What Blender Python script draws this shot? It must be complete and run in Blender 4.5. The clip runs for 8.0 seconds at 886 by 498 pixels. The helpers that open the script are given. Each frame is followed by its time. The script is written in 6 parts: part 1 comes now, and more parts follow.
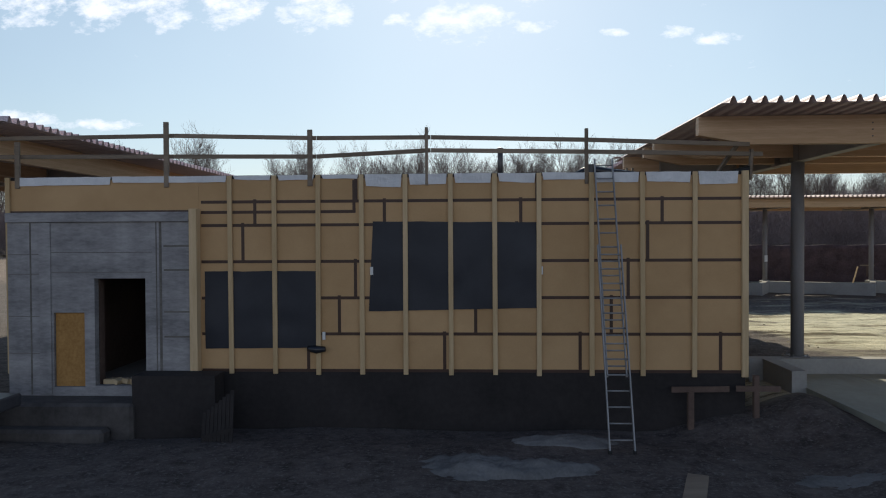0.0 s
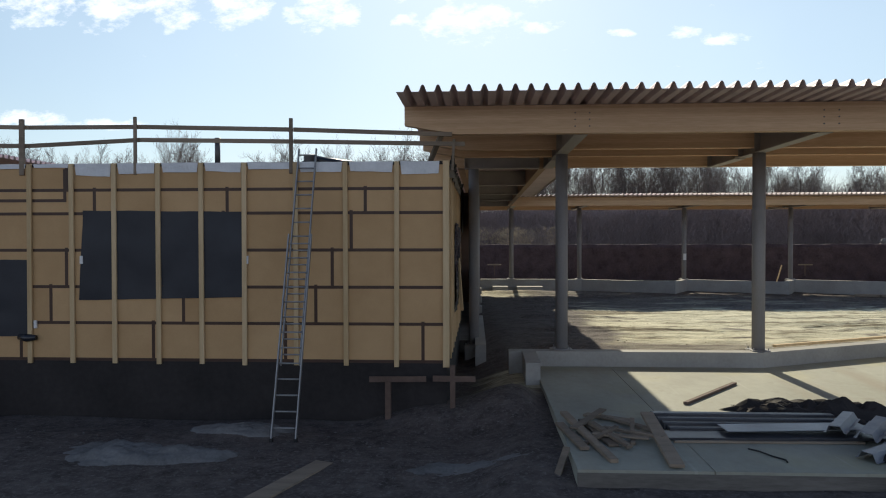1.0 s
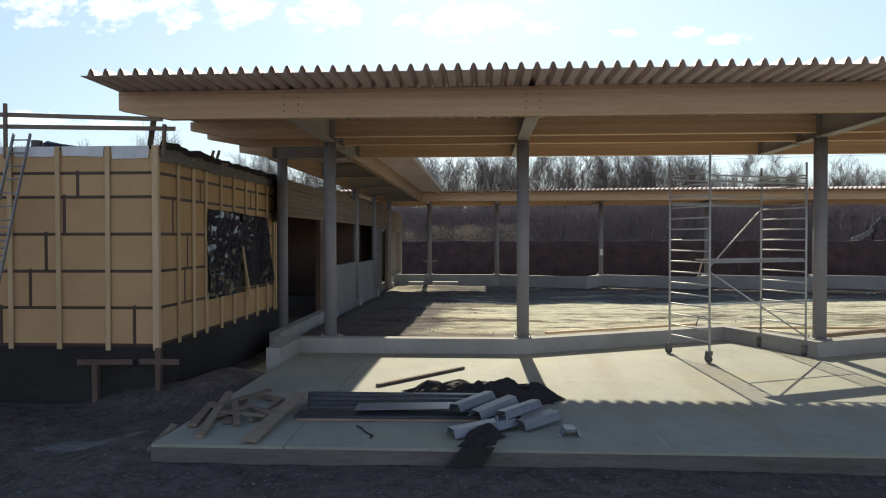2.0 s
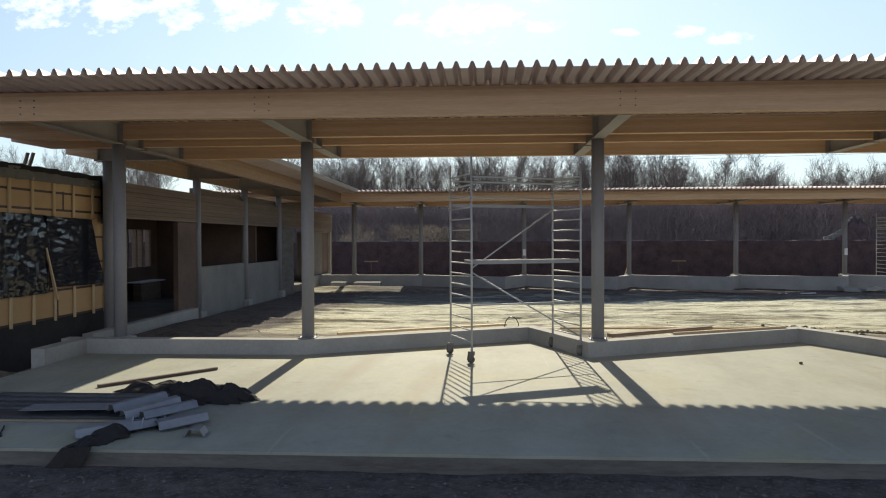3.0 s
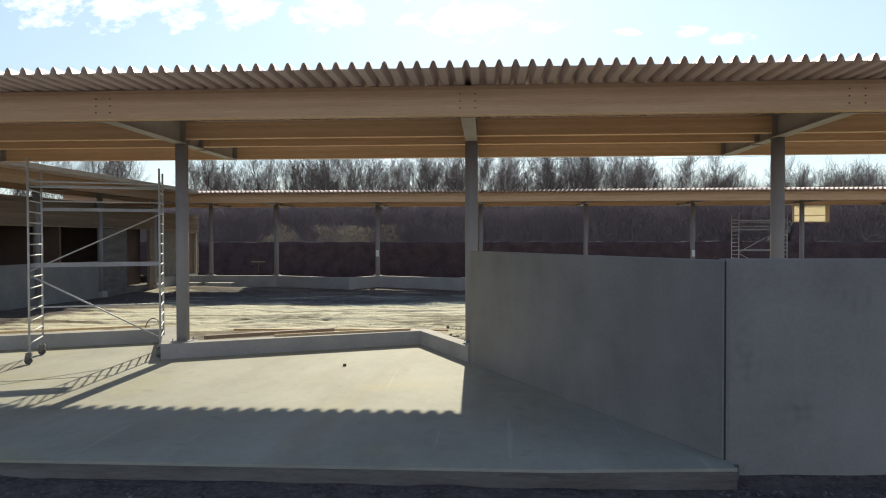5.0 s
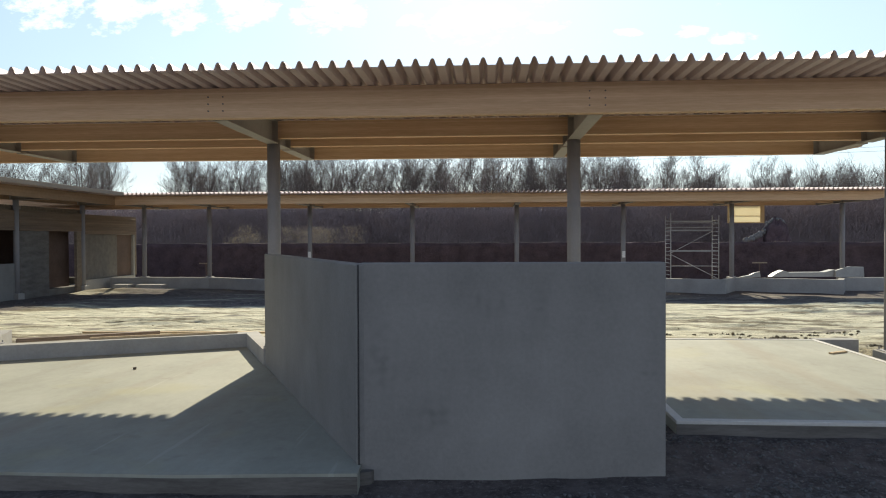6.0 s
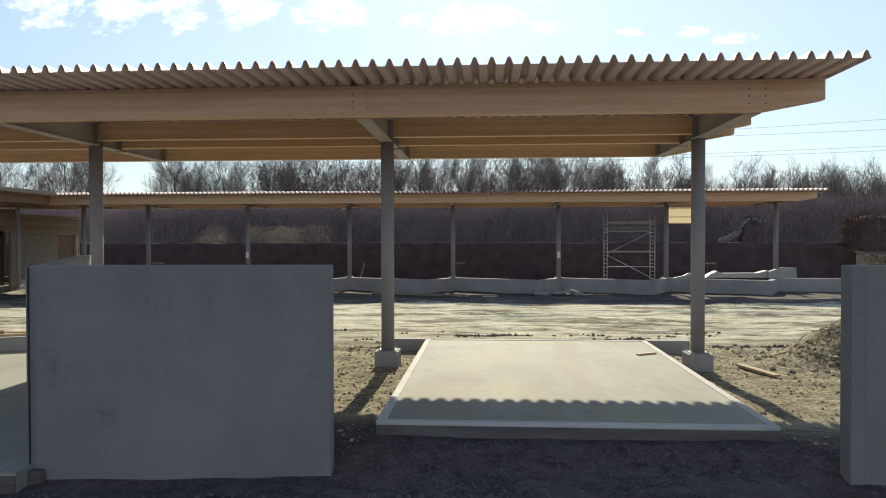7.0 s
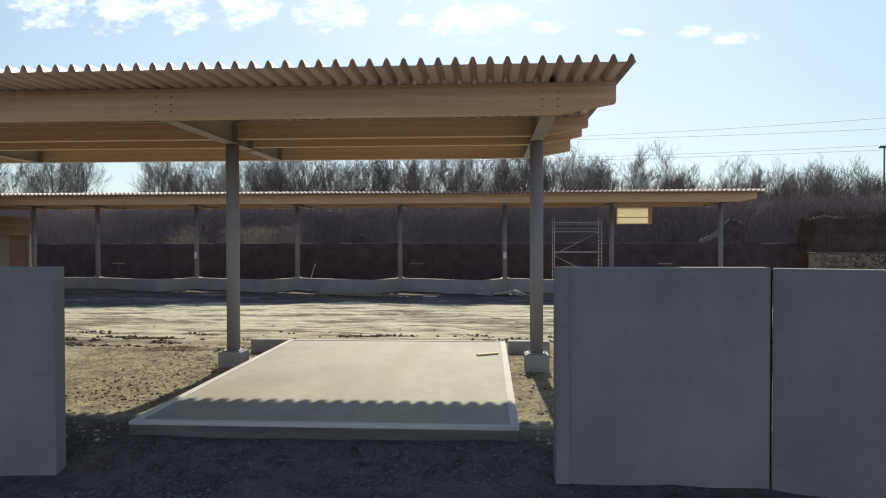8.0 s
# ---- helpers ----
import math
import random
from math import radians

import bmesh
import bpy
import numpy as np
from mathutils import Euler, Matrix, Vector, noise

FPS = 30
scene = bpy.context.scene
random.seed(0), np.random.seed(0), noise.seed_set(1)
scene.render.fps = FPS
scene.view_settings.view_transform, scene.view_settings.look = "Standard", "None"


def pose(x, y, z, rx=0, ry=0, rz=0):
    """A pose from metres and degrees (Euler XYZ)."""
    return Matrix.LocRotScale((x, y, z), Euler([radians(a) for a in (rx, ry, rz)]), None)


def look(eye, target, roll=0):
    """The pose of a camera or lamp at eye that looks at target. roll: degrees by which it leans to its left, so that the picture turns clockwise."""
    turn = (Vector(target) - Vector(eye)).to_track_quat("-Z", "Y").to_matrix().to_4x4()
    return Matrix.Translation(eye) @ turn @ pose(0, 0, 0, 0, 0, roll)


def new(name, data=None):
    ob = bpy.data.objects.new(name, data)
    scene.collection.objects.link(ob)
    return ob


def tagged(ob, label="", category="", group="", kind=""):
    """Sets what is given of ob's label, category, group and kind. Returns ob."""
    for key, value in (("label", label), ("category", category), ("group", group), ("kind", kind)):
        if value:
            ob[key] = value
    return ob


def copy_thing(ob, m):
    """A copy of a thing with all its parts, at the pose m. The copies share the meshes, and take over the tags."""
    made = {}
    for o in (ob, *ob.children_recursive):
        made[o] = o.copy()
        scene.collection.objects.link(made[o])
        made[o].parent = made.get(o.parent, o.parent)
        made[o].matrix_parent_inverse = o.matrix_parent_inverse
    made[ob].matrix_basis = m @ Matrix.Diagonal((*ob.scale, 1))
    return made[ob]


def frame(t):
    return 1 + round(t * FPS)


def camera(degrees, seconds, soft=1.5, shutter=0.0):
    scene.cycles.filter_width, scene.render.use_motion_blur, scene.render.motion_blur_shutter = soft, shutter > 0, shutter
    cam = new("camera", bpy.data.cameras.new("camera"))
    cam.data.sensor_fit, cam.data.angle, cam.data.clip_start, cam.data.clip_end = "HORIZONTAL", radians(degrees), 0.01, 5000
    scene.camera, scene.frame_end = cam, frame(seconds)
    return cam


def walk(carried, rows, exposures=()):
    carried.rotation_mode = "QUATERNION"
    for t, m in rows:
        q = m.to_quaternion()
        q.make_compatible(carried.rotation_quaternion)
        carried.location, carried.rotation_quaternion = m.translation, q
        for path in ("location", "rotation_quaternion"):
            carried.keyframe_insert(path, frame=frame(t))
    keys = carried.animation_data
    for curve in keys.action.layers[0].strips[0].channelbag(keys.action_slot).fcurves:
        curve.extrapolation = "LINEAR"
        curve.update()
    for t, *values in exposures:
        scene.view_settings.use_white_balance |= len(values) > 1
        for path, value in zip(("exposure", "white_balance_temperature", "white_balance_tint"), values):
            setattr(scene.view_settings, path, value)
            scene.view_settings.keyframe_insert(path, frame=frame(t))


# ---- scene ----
cam = camera(65.2, 8.0, soft=1.1)
PATH = [
    (0, (-12.643, -17.368, 3.244), (-12.733, -15.37, 3.213), -0.3),
    (0.5, (-9.749, -17.294, 3.204), (-9.855, -15.297, 3.173), -0.2),
    (1, (-6.704, -17.101, 3.013), (-6.812, -15.105, 2.983), -0.1),
    (1.5, (-3.859, -16.979, 2.834), (-3.973, -14.983, 2.804), -0.1),
    (2, (-0.975, -16.874, 2.692), (-1.089, -14.877, 2.662), -0.1),
    (2.2, (0.18, -16.831, 2.69), (0.066, -14.834, 2.66), -0.1),
    (3.3, (5.831, -16.602, 2.714), (5.711, -14.605, 2.684), -0.2),
    (3.5, (6.906, -16.541, 2.712), (6.787, -14.545, 2.683), -0.1),
    (4, (9.514, -16.468, 2.724), (9.393, -14.472, 2.693), -0.1),
    (4.5, (11.89, -16.429, 2.738), (11.766, -14.433, 2.707), -0.1),
    (4.7, (12.891, -16.419, 2.758), (12.768, -14.423, 2.727), -0.1),
    (5.8, (18.057, -16.087, 2.806), (17.93, -14.091, 2.776), -0.1),
    (6, (19.02, -16.038, 2.814), (18.893, -14.042, 2.785), -0.2),
    (6.5, (21.172, -15.993, 2.825), (21.044, -13.997, 2.796), -0.1),
    (7, (23.295, -15.899, 2.85), (23.167, -13.904, 2.82), -0.1),
    (7.5, (25.122, -15.808, 2.857), (24.994, -13.812, 2.827), -0.0),
    (8, (26.918, -15.777, 2.873), (26.787, -13.782, 2.843), -0.1),
]
walk(cam, [(t, look(eye, target, roll)) for t, eye, target, roll in PATH],
     exposures=((0, -0.08, 6200, 15), (1.0, 0.08, 6200, 15), (2.0, 0.26, 6200, 15), (3.5, 0.23, 6200, 15), (4.5, 0.21, 6200, 15), (5.5, 0.36, 6200, 15), (6.2, 0.36, 6200, 15), (7.0, 0.22, 6200, 15), (8.0, 0.10, 6150, 15)))

# ---- light and sky ----
SUN_ELEV = radians(30.3)
world = bpy.data.worlds.new("sky")
scene.world = world
world.use_nodes = True


def build_sky():
    nt = world.node_tree
    nt.nodes.clear()
    N, L = nt.nodes.new, nt.links.new
    out, bg = N("ShaderNodeOutputWorld"), N("ShaderNodeBackground")
    sky = N("ShaderNodeTexSky")
    sky.sky_type, sky.sun_disc = "NISHITA", False
    sky.sun_elevation, sky.sun_rotation = SUN_ELEV, 0.0
    sky.altitude, sky.air_density, sky.dust_density, sky.ozone_density = 200, 1.3, 0.55, 3.2
    bg.inputs["Strength"].default_value = 0.08
    coord = N("ShaderNodeTexCoord")
    sep = N("ShaderNodeSeparateXYZ")
    L(coord.outputs["Generated"], sep.inputs[0])

    def m(op, a, b=None, c=None):
        n = N("ShaderNodeMath")
        n.operation = op
        for i, v in enumerate((a, b, c)):
            if v is None:
                continue
            if isinstance(v, (int, float)):
                n.inputs[i].default_value = v
            else:
                L(v, n.inputs[i])
        return n.outputs[0]

    ahead = m("MAXIMUM", sep.outputs[1], 0.05)
    u, v = m("DIVIDE", sep.outputs[0], ahead), m("DIVIDE", sep.outputs[2], ahead)
    comb = N("ShaderNodeCombineXYZ")
    L(u, comb.inputs[0]), L(v, comb.inputs[1])
    stretch = N("ShaderNodeMapping")
    stretch.inputs["Scale"].default_value = (7, 13, 1)
    stretch.inputs["Rotation"].default_value = (0, 0, -0.35)
    L(comb.outputs[0], stretch.inputs[0])
    wisp = N("ShaderNodeTexNoise")
    wisp.inputs["Scale"].default_value, wisp.inputs["Detail"].default_value, wisp.inputs["Roughness"].default_value = 3.2, 10, 0.66
    L(stretch.outputs[0], wisp.inputs["Vector"])
    total = None
    clouds = [(-0.67, 0.345, 0.05, 0.030), (-0.55, 0.346, 0.07, 0.036), (-0.45, 0.338, 0.05, 0.030), (-0.355, 0.338, 0.055, 0.032),
              (-0.23, 0.329, 0.065, 0.026), (-0.014, 0.312, 0.08, 0.030), (0.09, 0.302, 0.034, 0.010), (0.20, 0.292, 0.022, 0.007),
              (0.284, 0.291, 0.026, 0.010), (0.346, 0.280, 0.034, 0.010), (-0.69, 0.180, 0.09, 0.014), (-0.55, 0.170, 0.05, 0.009),
              (-0.10, 0.315, 0.03, 0.012), (0.03, 0.36, 0.16, 0.02), (-0.30, 0.40, 0.3, 0.03)]
    for cu, cv, ru, rv in clouds:
        du, dv = m("DIVIDE", m("SUBTRACT", u, cu), ru), m("DIVIDE", m("SUBTRACT", v, cv), rv)
        d = m("ADD", m("MULTIPLY", du, du), m("MULTIPLY", dv, dv))
        one = m("MAXIMUM", m("SUBTRACT", 1.0, m("MULTIPLY", d, 0.5)), 0.0)
        total = one if total is None else m("MAXIMUM", total, one)
    # a thin veil everywhere, thicker where the clouds stand
    dens = m("ADD", m("MULTIPLY", total, 0.50), m("MULTIPLY", m("SUBTRACT", wisp.outputs["Fac"], 0.67), 1.55))
    dens = m("MULTIPLY", m("MINIMUM", m("MAXIMUM", m("MULTIPLY", dens, 3.0), 0.0), 0.95), m("GREATER_THAN", sep.outputs[1], 0.1))
    veil = N("ShaderNodeTexNoise")
    veil.inputs["Scale"].default_value, veil.inputs["Detail"].default_value = 2.2, 4
    L(coord.outputs["Generated"], veil.inputs["Vector"])
    haze = m("MULTIPLY", m("MINIMUM", m("MAXIMUM", sep.outputs[1], 0.0), 1.0), 0.40)
    mix = N("ShaderNodeMix")
    mix.data_type = "RGBA"
    L(dens, mix.inputs["Factor"])
    mix.inputs[7].default_value = (13.6, 14.3, 14.6, 1)
    thin = N("ShaderNodeMix")
    thin.data_type = "RGBA"
    L(m("MULTIPLY", haze, m("ADD", 0.7, veil.outputs["Fac"])), thin.inputs["Factor"])
    L(sky.outputs[0], thin.inputs[6])
    thin.inputs[7].default_value = (10.7, 13.4, 13.7, 1)
    # bright cloud added to the unseen back sky, lifting faces turned from the sun
    away = N("ShaderNodeMix")
    away.data_type = "RGBA"
    side = m("MINIMUM", m("MAXIMUM", m("MULTIPLY", sep.outputs[1], -1.6), 0.0), 1.0)
    L(m("MULTIPLY", side, m("MULTIPLY", m("MULTIPLY", veil.outputs["Fac"], m("MAXIMUM", m("SUBTRACT", 1.0, m("MULTIPLY", sep.outputs[2], 1.5)), 0.0)), 1.15)), away.inputs["Factor"])
    L(thin.outputs[2], away.inputs[6])
    away.inputs[7].default_value = (14.4, 14.9, 15.4, 1)
    L(away.outputs[2], mix.inputs[6])
    L(mix.outputs[2], bg.inputs[0])
    L(bg.outputs[0], out.inputs[0])


build_sky()
sun_data = bpy.data.lights.new("sun", "SUN")
sun_data.energy, sun_data.angle, sun_data.color = 5.0, radians(0.53), (1.0, 0.905, 0.645)
sun = new("sun", sun_data)
sun.matrix_world = look((0, 0, 0), (0.012, -math.cos(SUN_ELEV), -math.sin(SUN_ELEV)))


# ---- materials ----
def material(name, c1, c2, rough=0.8, metal=0.0, stretch=(1, 1, 1), big=0.6, fine=25.0, mixfine=0.35, bump=0.15, dist=0.01, vary=0.0, spec=0.4, layers=0.0, contrast=1.0, streak=None):
    """Two colours mixed by a broad and a fine noise, with bump; layers: thickness of horizontal laminations."""
    mat = bpy.data.materials.new(name)
    mat.use_nodes = True
    nt = mat.node_tree
    N, L = nt.nodes.new, nt.links.new
    bsdf = nt.nodes["Principled BSDF"]
    coord, mp = N("ShaderNodeTexCoord"), N("ShaderNodeMapping")
    mp.inputs["Scale"].default_value = stretch
    L(coord.outputs["Object"], mp.inputs[0])
    vec = mp.outputs[0]
    info = N("ShaderNodeObjectInfo")
    if vary:
        add = N("ShaderNodeVectorMath")
        add.operation = "MULTIPLY_ADD"
        L(info.outputs["Random"], add.inputs[0])
        add.inputs[1].default_value = (37, 23, 11)
        L(vec, add.inputs[2])
        vec = add.outputs[0]
    a, b = N("ShaderNodeTexNoise"), N("ShaderNodeTexNoise")
    a.inputs["Scale"].default_value, a.inputs["Detail"].default_value, a.inputs["Roughness"].default_value = big, 5, 0.6
    b.inputs["Scale"].default_value, b.inputs["Detail"].default_value, b.inputs["Roughness"].default_value = fine, 4, 0.65
    L(vec, a.inputs["Vector"]), L(vec, b.inputs["Vector"])

    def m(op, x, y):
        n = N("ShaderNodeMath")
        n.operation = op
        for i, v in enumerate((x, y)):
            if isinstance(v, (int, float)):
                n.inputs[i].default_value = v
            else:
                L(v, n.inputs[i])
        return n.outputs[0]

    f = m("ADD", m("MULTIPLY", a.outputs["Fac"], 1 - mixfine), m("MULTIPLY", b.outputs["Fac"], mixfine))
    f = m("ADD", m("MULTIPLY", m("SUBTRACT", f, 0.5), 2.6 * contrast), 0.5)
    if vary:
        f = m("ADD", f, m("MULTIPLY", m("SUBTRACT", info.outputs["Random"], 0.5), vary))
    height = b.outputs["Fac"]
    if layers:
        sep = N("ShaderNodeSeparateXYZ")
        L(coord.outputs["Object"], sep.inputs[0])
        row = m("DIVIDE", sep.outputs[2], layers)
        white = N("ShaderNodeTexWhiteNoise")
        white.noise_dimensions = "1D"
        L(m("FLOOR", row, 0), white.inputs["W"])
        f = m("ADD", f, m("MULTIPLY", m("SUBTRACT", white.outputs["Value"], 0.5), 0.55))
        gap = m("LESS_THAN", m("FRACT", row, 0), 0.07)
        f = m("SUBTRACT", f, m("MULTIPLY", gap, 0.35))
    if streak:
        sm, sn = N("ShaderNodeMapping"), N("ShaderNodeTexNoise")
        sm.inputs["Scale"].default_value = streak
        L(coord.outputs["Object"], sm.inputs[0]), L(sm.outputs[0], sn.inputs["Vector"])
        sn.inputs["Scale"].default_value, sn.inputs["Detail"].default_value = 1.0, 6
        f = m("ADD", f, m("MULTIPLY", m("SUBTRACT", sn.outputs["Fac"], 0.5), 1.3))
    clamp = N("ShaderNodeClamp")
    L(f, clamp.inputs[0])
    mix = N("ShaderNodeMix")
    mix.data_type = "RGBA"
    L(clamp.outputs[0], mix.inputs["Factor"])
    mix.inputs[6].default_value, mix.inputs[7].default_value = (*c1, 1), (*c2, 1)
    L(mix.outputs[2], bsdf.inputs["Base Color"])
    bsdf.inputs["Roughness"].default_value, bsdf.inputs["Metallic"].default_value = rough, metal
    bsdf.inputs["Specular IOR Level"].default_value = spec
    if bump:
        bp = N("ShaderNodeBump")
        bp.inputs["Strength"].default_value, bp.inputs["Distance"].default_value = bump, dist
        L(height, bp.inputs["Height"])
        L(bp.outputs[0], bsdf.inputs["Normal"])
    return mat


M = dict(
    concrete=material("concrete", (0.190, 0.184, 0.173), (0.282, 0.273, 0.257), 0.85, big=0.7, fine=18, bump=0.10, streak=(0.9, 0.9, 0.35)),
    cast=material("cast_concrete", (0.185, 0.182, 0.188), (0.39, 0.382, 0.385), 0.85, contrast=1.4, big=0.8, fine=10, bump=0.15, streak=(2.2, 2.2, 0.3), stretch=(0.6, 1, 2.0)),
    dirty=material("dirty_concrete", (0.085, 0.077, 0.068), (0.21, 0.198, 0.18), 0.9, big=1.2, fine=10, bump=0.2, stretch=(0.5, 1, 3)),
    kerb=material("kerb_concrete", (0.28, 0.272, 0.255), (0.42, 0.41, 0.385), 0.85, big=0.8, fine=14, bump=0.1),
    rim=material("rim_concrete", (0.48, 0.468, 0.435), (0.66, 0.645, 0.60), 0.8, big=1.5, fine=20, bump=0.06),
    column=material("column_concrete", (0.215, 0.211, 0.222), (0.305, 0.300, 0.312), 0.7, big=1.2, fine=40, bump=0.05, stretch=(1, 1, 0.35)),
    glulam=material("glulam", (0.61, 0.40, 0.235), (0.82, 0.60, 0.405), 0.6, stretch=(0.35, 0.35, 5), big=1.1, fine=9, bump=0.04, layers=0.042, vary=0.3, mixfine=0.5),
    # same timber as glulam, with the wing's shade put into the colour
    shaded_glulam=material("glulam_shade_copy", (0.30, 0.197, 0.122), (0.42, 0.297, 0.20), 0.65, stretch=(5, 0.35, 5), big=1.1, fine=9, bump=0.04, layers=0.042, vary=0.3, mixfine=0.5),
    beam_paint=material("painted_steel", (0.33, 0.305, 0.29), (0.43, 0.40, 0.38), 0.55, big=1.2, fine=14, bump=0.03, vary=0.3),
    batten=material("batten_wood", (0.46, 0.32, 0.16), (0.66, 0.50, 0.30), 0.7, stretch=(6, 6, 0.5), big=1.5, fine=14, bump=0.08, vary=0.7),
    board=material("board_wood", (0.38, 0.28, 0.16), (0.60, 0.47, 0.29), 0.75, stretch=(0.5, 4, 4), big=1.5, fine=16, bump=0.1, vary=0.7),
    weathered=material("weathered_wood", (0.17, 0.135, 0.10), (0.32, 0.255, 0.19), 0.8, stretch=(0.5, 4, 4), big=1.5, fine=16, bump=0.1, vary=0.7),
    fibre=material("wood_fibre_board", (0.46, 0.29, 0.14), (0.60, 0.395, 0.205), 0.9, big=0.8, fine=60, bump=0.08, vary=0.55, mixfine=0.3),
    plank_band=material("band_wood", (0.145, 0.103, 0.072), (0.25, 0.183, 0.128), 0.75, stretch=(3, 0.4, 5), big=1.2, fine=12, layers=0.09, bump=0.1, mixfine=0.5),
    tape=material("tape", (0.05, 0.026, 0.018), (0.08, 0.042, 0.03), 0.45, big=3, fine=30, bump=0.05),
    foil=material("black_foil", (0.012, 0.014, 0.02), (0.028, 0.031, 0.04), 0.24, big=1.0, fine=4, bump=0.45, dist=0.05, spec=0.5, stretch=(1.6, 1.6, 0.8)),
    flat_foil=material("taut_foil", (0.014, 0.017, 0.026), (0.026, 0.03, 0.042), 0.45, big=0.7, fine=4, bump=0.10, dist=0.03, spec=0.4),
    membrane=material("bitumen_membrane", (0.018, 0.016, 0.016), (0.040, 0.035, 0.035), 0.85, big=1.0, fine=8, bump=0.25, dist=0.03),
    white_foil=material("white_foil", (0.62, 0.64, 0.66), (0.80, 0.81, 0.82), 0.45, big=2.0, fine=7, bump=0.5, dist=0.04),
    steel=material("galvanised_sheet", (0.58, 0.475, 0.485), (0.71, 0.60, 0.605), 0.55, metal=0.1, big=0.8, fine=12, bump=0.03, vary=0.5),
    alu=material("aluminium", (0.42, 0.43, 0.44), (0.56, 0.57, 0.58), 0.6, metal=0.35, big=2, fine=40, bump=0.02),
    ladder_alu=material("dull_aluminium", (0.24, 0.245, 0.25), (0.38, 0.385, 0.39), 0.5, metal=0.5, big=3, fine=30, bump=0.03),
    zinc=material("zinc_plate", (0.26, 0.26, 0.265), (0.38, 0.38, 0.385), 0.65, metal=0.2, big=4, fine=30, bump=0.05),
    rubber=material("rubber", (0.02, 0.02, 0.02), (0.04, 0.04, 0.04), 0.8, bump=0.05),
    darkmetal=material("dark_sheet", (0.055, 0.057, 0.065), (0.125, 0.128, 0.138), 0.4, metal=0.3, big=1.5, fine=14, bump=0.05, vary=0.4),
    palesheet=material("pale_sheet", (0.20, 0.215, 0.245), (0.32, 0.34, 0.37), 0.4, metal=0.3, big=1.0, fine=8, bump=0.04, vary=0.4),
    osb=material("osb_board", (0.30, 0.15, 0.04), (0.50, 0.28, 0.09), 0.75, big=3, fine=18, bump=0.1, mixfine=0.6),
    hedge=material("hedge_twigs", (0.046, 0.029, 0.034), (0.13, 0.09, 0.097), 0.9, big=1.0, fine=6, bump=0.6, dist=0.1),
    rust_hedge=material("rust_hedge", (0.062, 0.038, 0.034), (0.155, 0.097, 0.079), 0.9, big=1.0, fine=6, bump=0.6, dist=0.1),
    bark=material("bark", (0.08, 0.068, 0.06), (0.18, 0.15, 0.13), 0.9, stretch=(4, 4, 0.6), big=1.5, fine=10, bump=0.3, vary=0.5),
    twig=material("twigs", (0.11, 0.092, 0.085), (0.27, 0.225, 0.20), 0.9, big=0.6, fine=4, bump=0, vary=0.6),
    brush=material("brushwood", (0.18, 0.142, 0.14), (0.42, 0.345, 0.335), 0.95, big=0.06, fine=0.5, bump=0),
    gravel=material("gravel_stones", (0.075, 0.072, 0.07), (0.165, 0.16, 0.154), 0.9, big=3, fine=12, bump=0.2),
    sand=material("sand_heap", (0.105, 0.103, 0.10), (0.215, 0.21, 0.204), 0.95, contrast=1.3, big=1.5, fine=20, bump=0.4, dist=0.02),
    white=material("white_packaging", (0.66, 0.66, 0.64), (0.82, 0.82, 0.80), 0.5, big=1.0, fine=6, bump=0.2),
    stone=material("field_stone", (0.13, 0.10, 0.075), (0.36, 0.285, 0.21), 0.9, big=1.2, fine=8, bump=0.4, vary=0.8),
    clay=material("dried_clay", (0.30, 0.255, 0.165), (0.54, 0.48, 0.34), 0.95, big=2, fine=14, bump=0.2),
    lump=material("damp_clod", (0.10, 0.084, 0.055), (0.25, 0.215, 0.145), 0.95, big=2, fine=14, bump=0.3),
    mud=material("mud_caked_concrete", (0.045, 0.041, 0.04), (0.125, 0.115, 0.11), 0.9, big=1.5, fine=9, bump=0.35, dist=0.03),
    stain=material("stained_concrete", (0.135, 0.122, 0.107), (0.235, 0.215, 0.188), 0.85, big=3, fine=18, bump=0.1),
    wrap=material("wrapping_film", (0.27, 0.27, 0.26), (0.43, 0.43, 0.41), 0.5, big=1.0, fine=6, bump=0.3),
    dry_grass=material("dry_grass", (0.30, 0.25, 0.16), (0.55, 0.47, 0.33), 0.9, big=0.8, fine=5, bump=0),
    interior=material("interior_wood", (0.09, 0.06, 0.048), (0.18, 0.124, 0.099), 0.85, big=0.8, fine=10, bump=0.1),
)


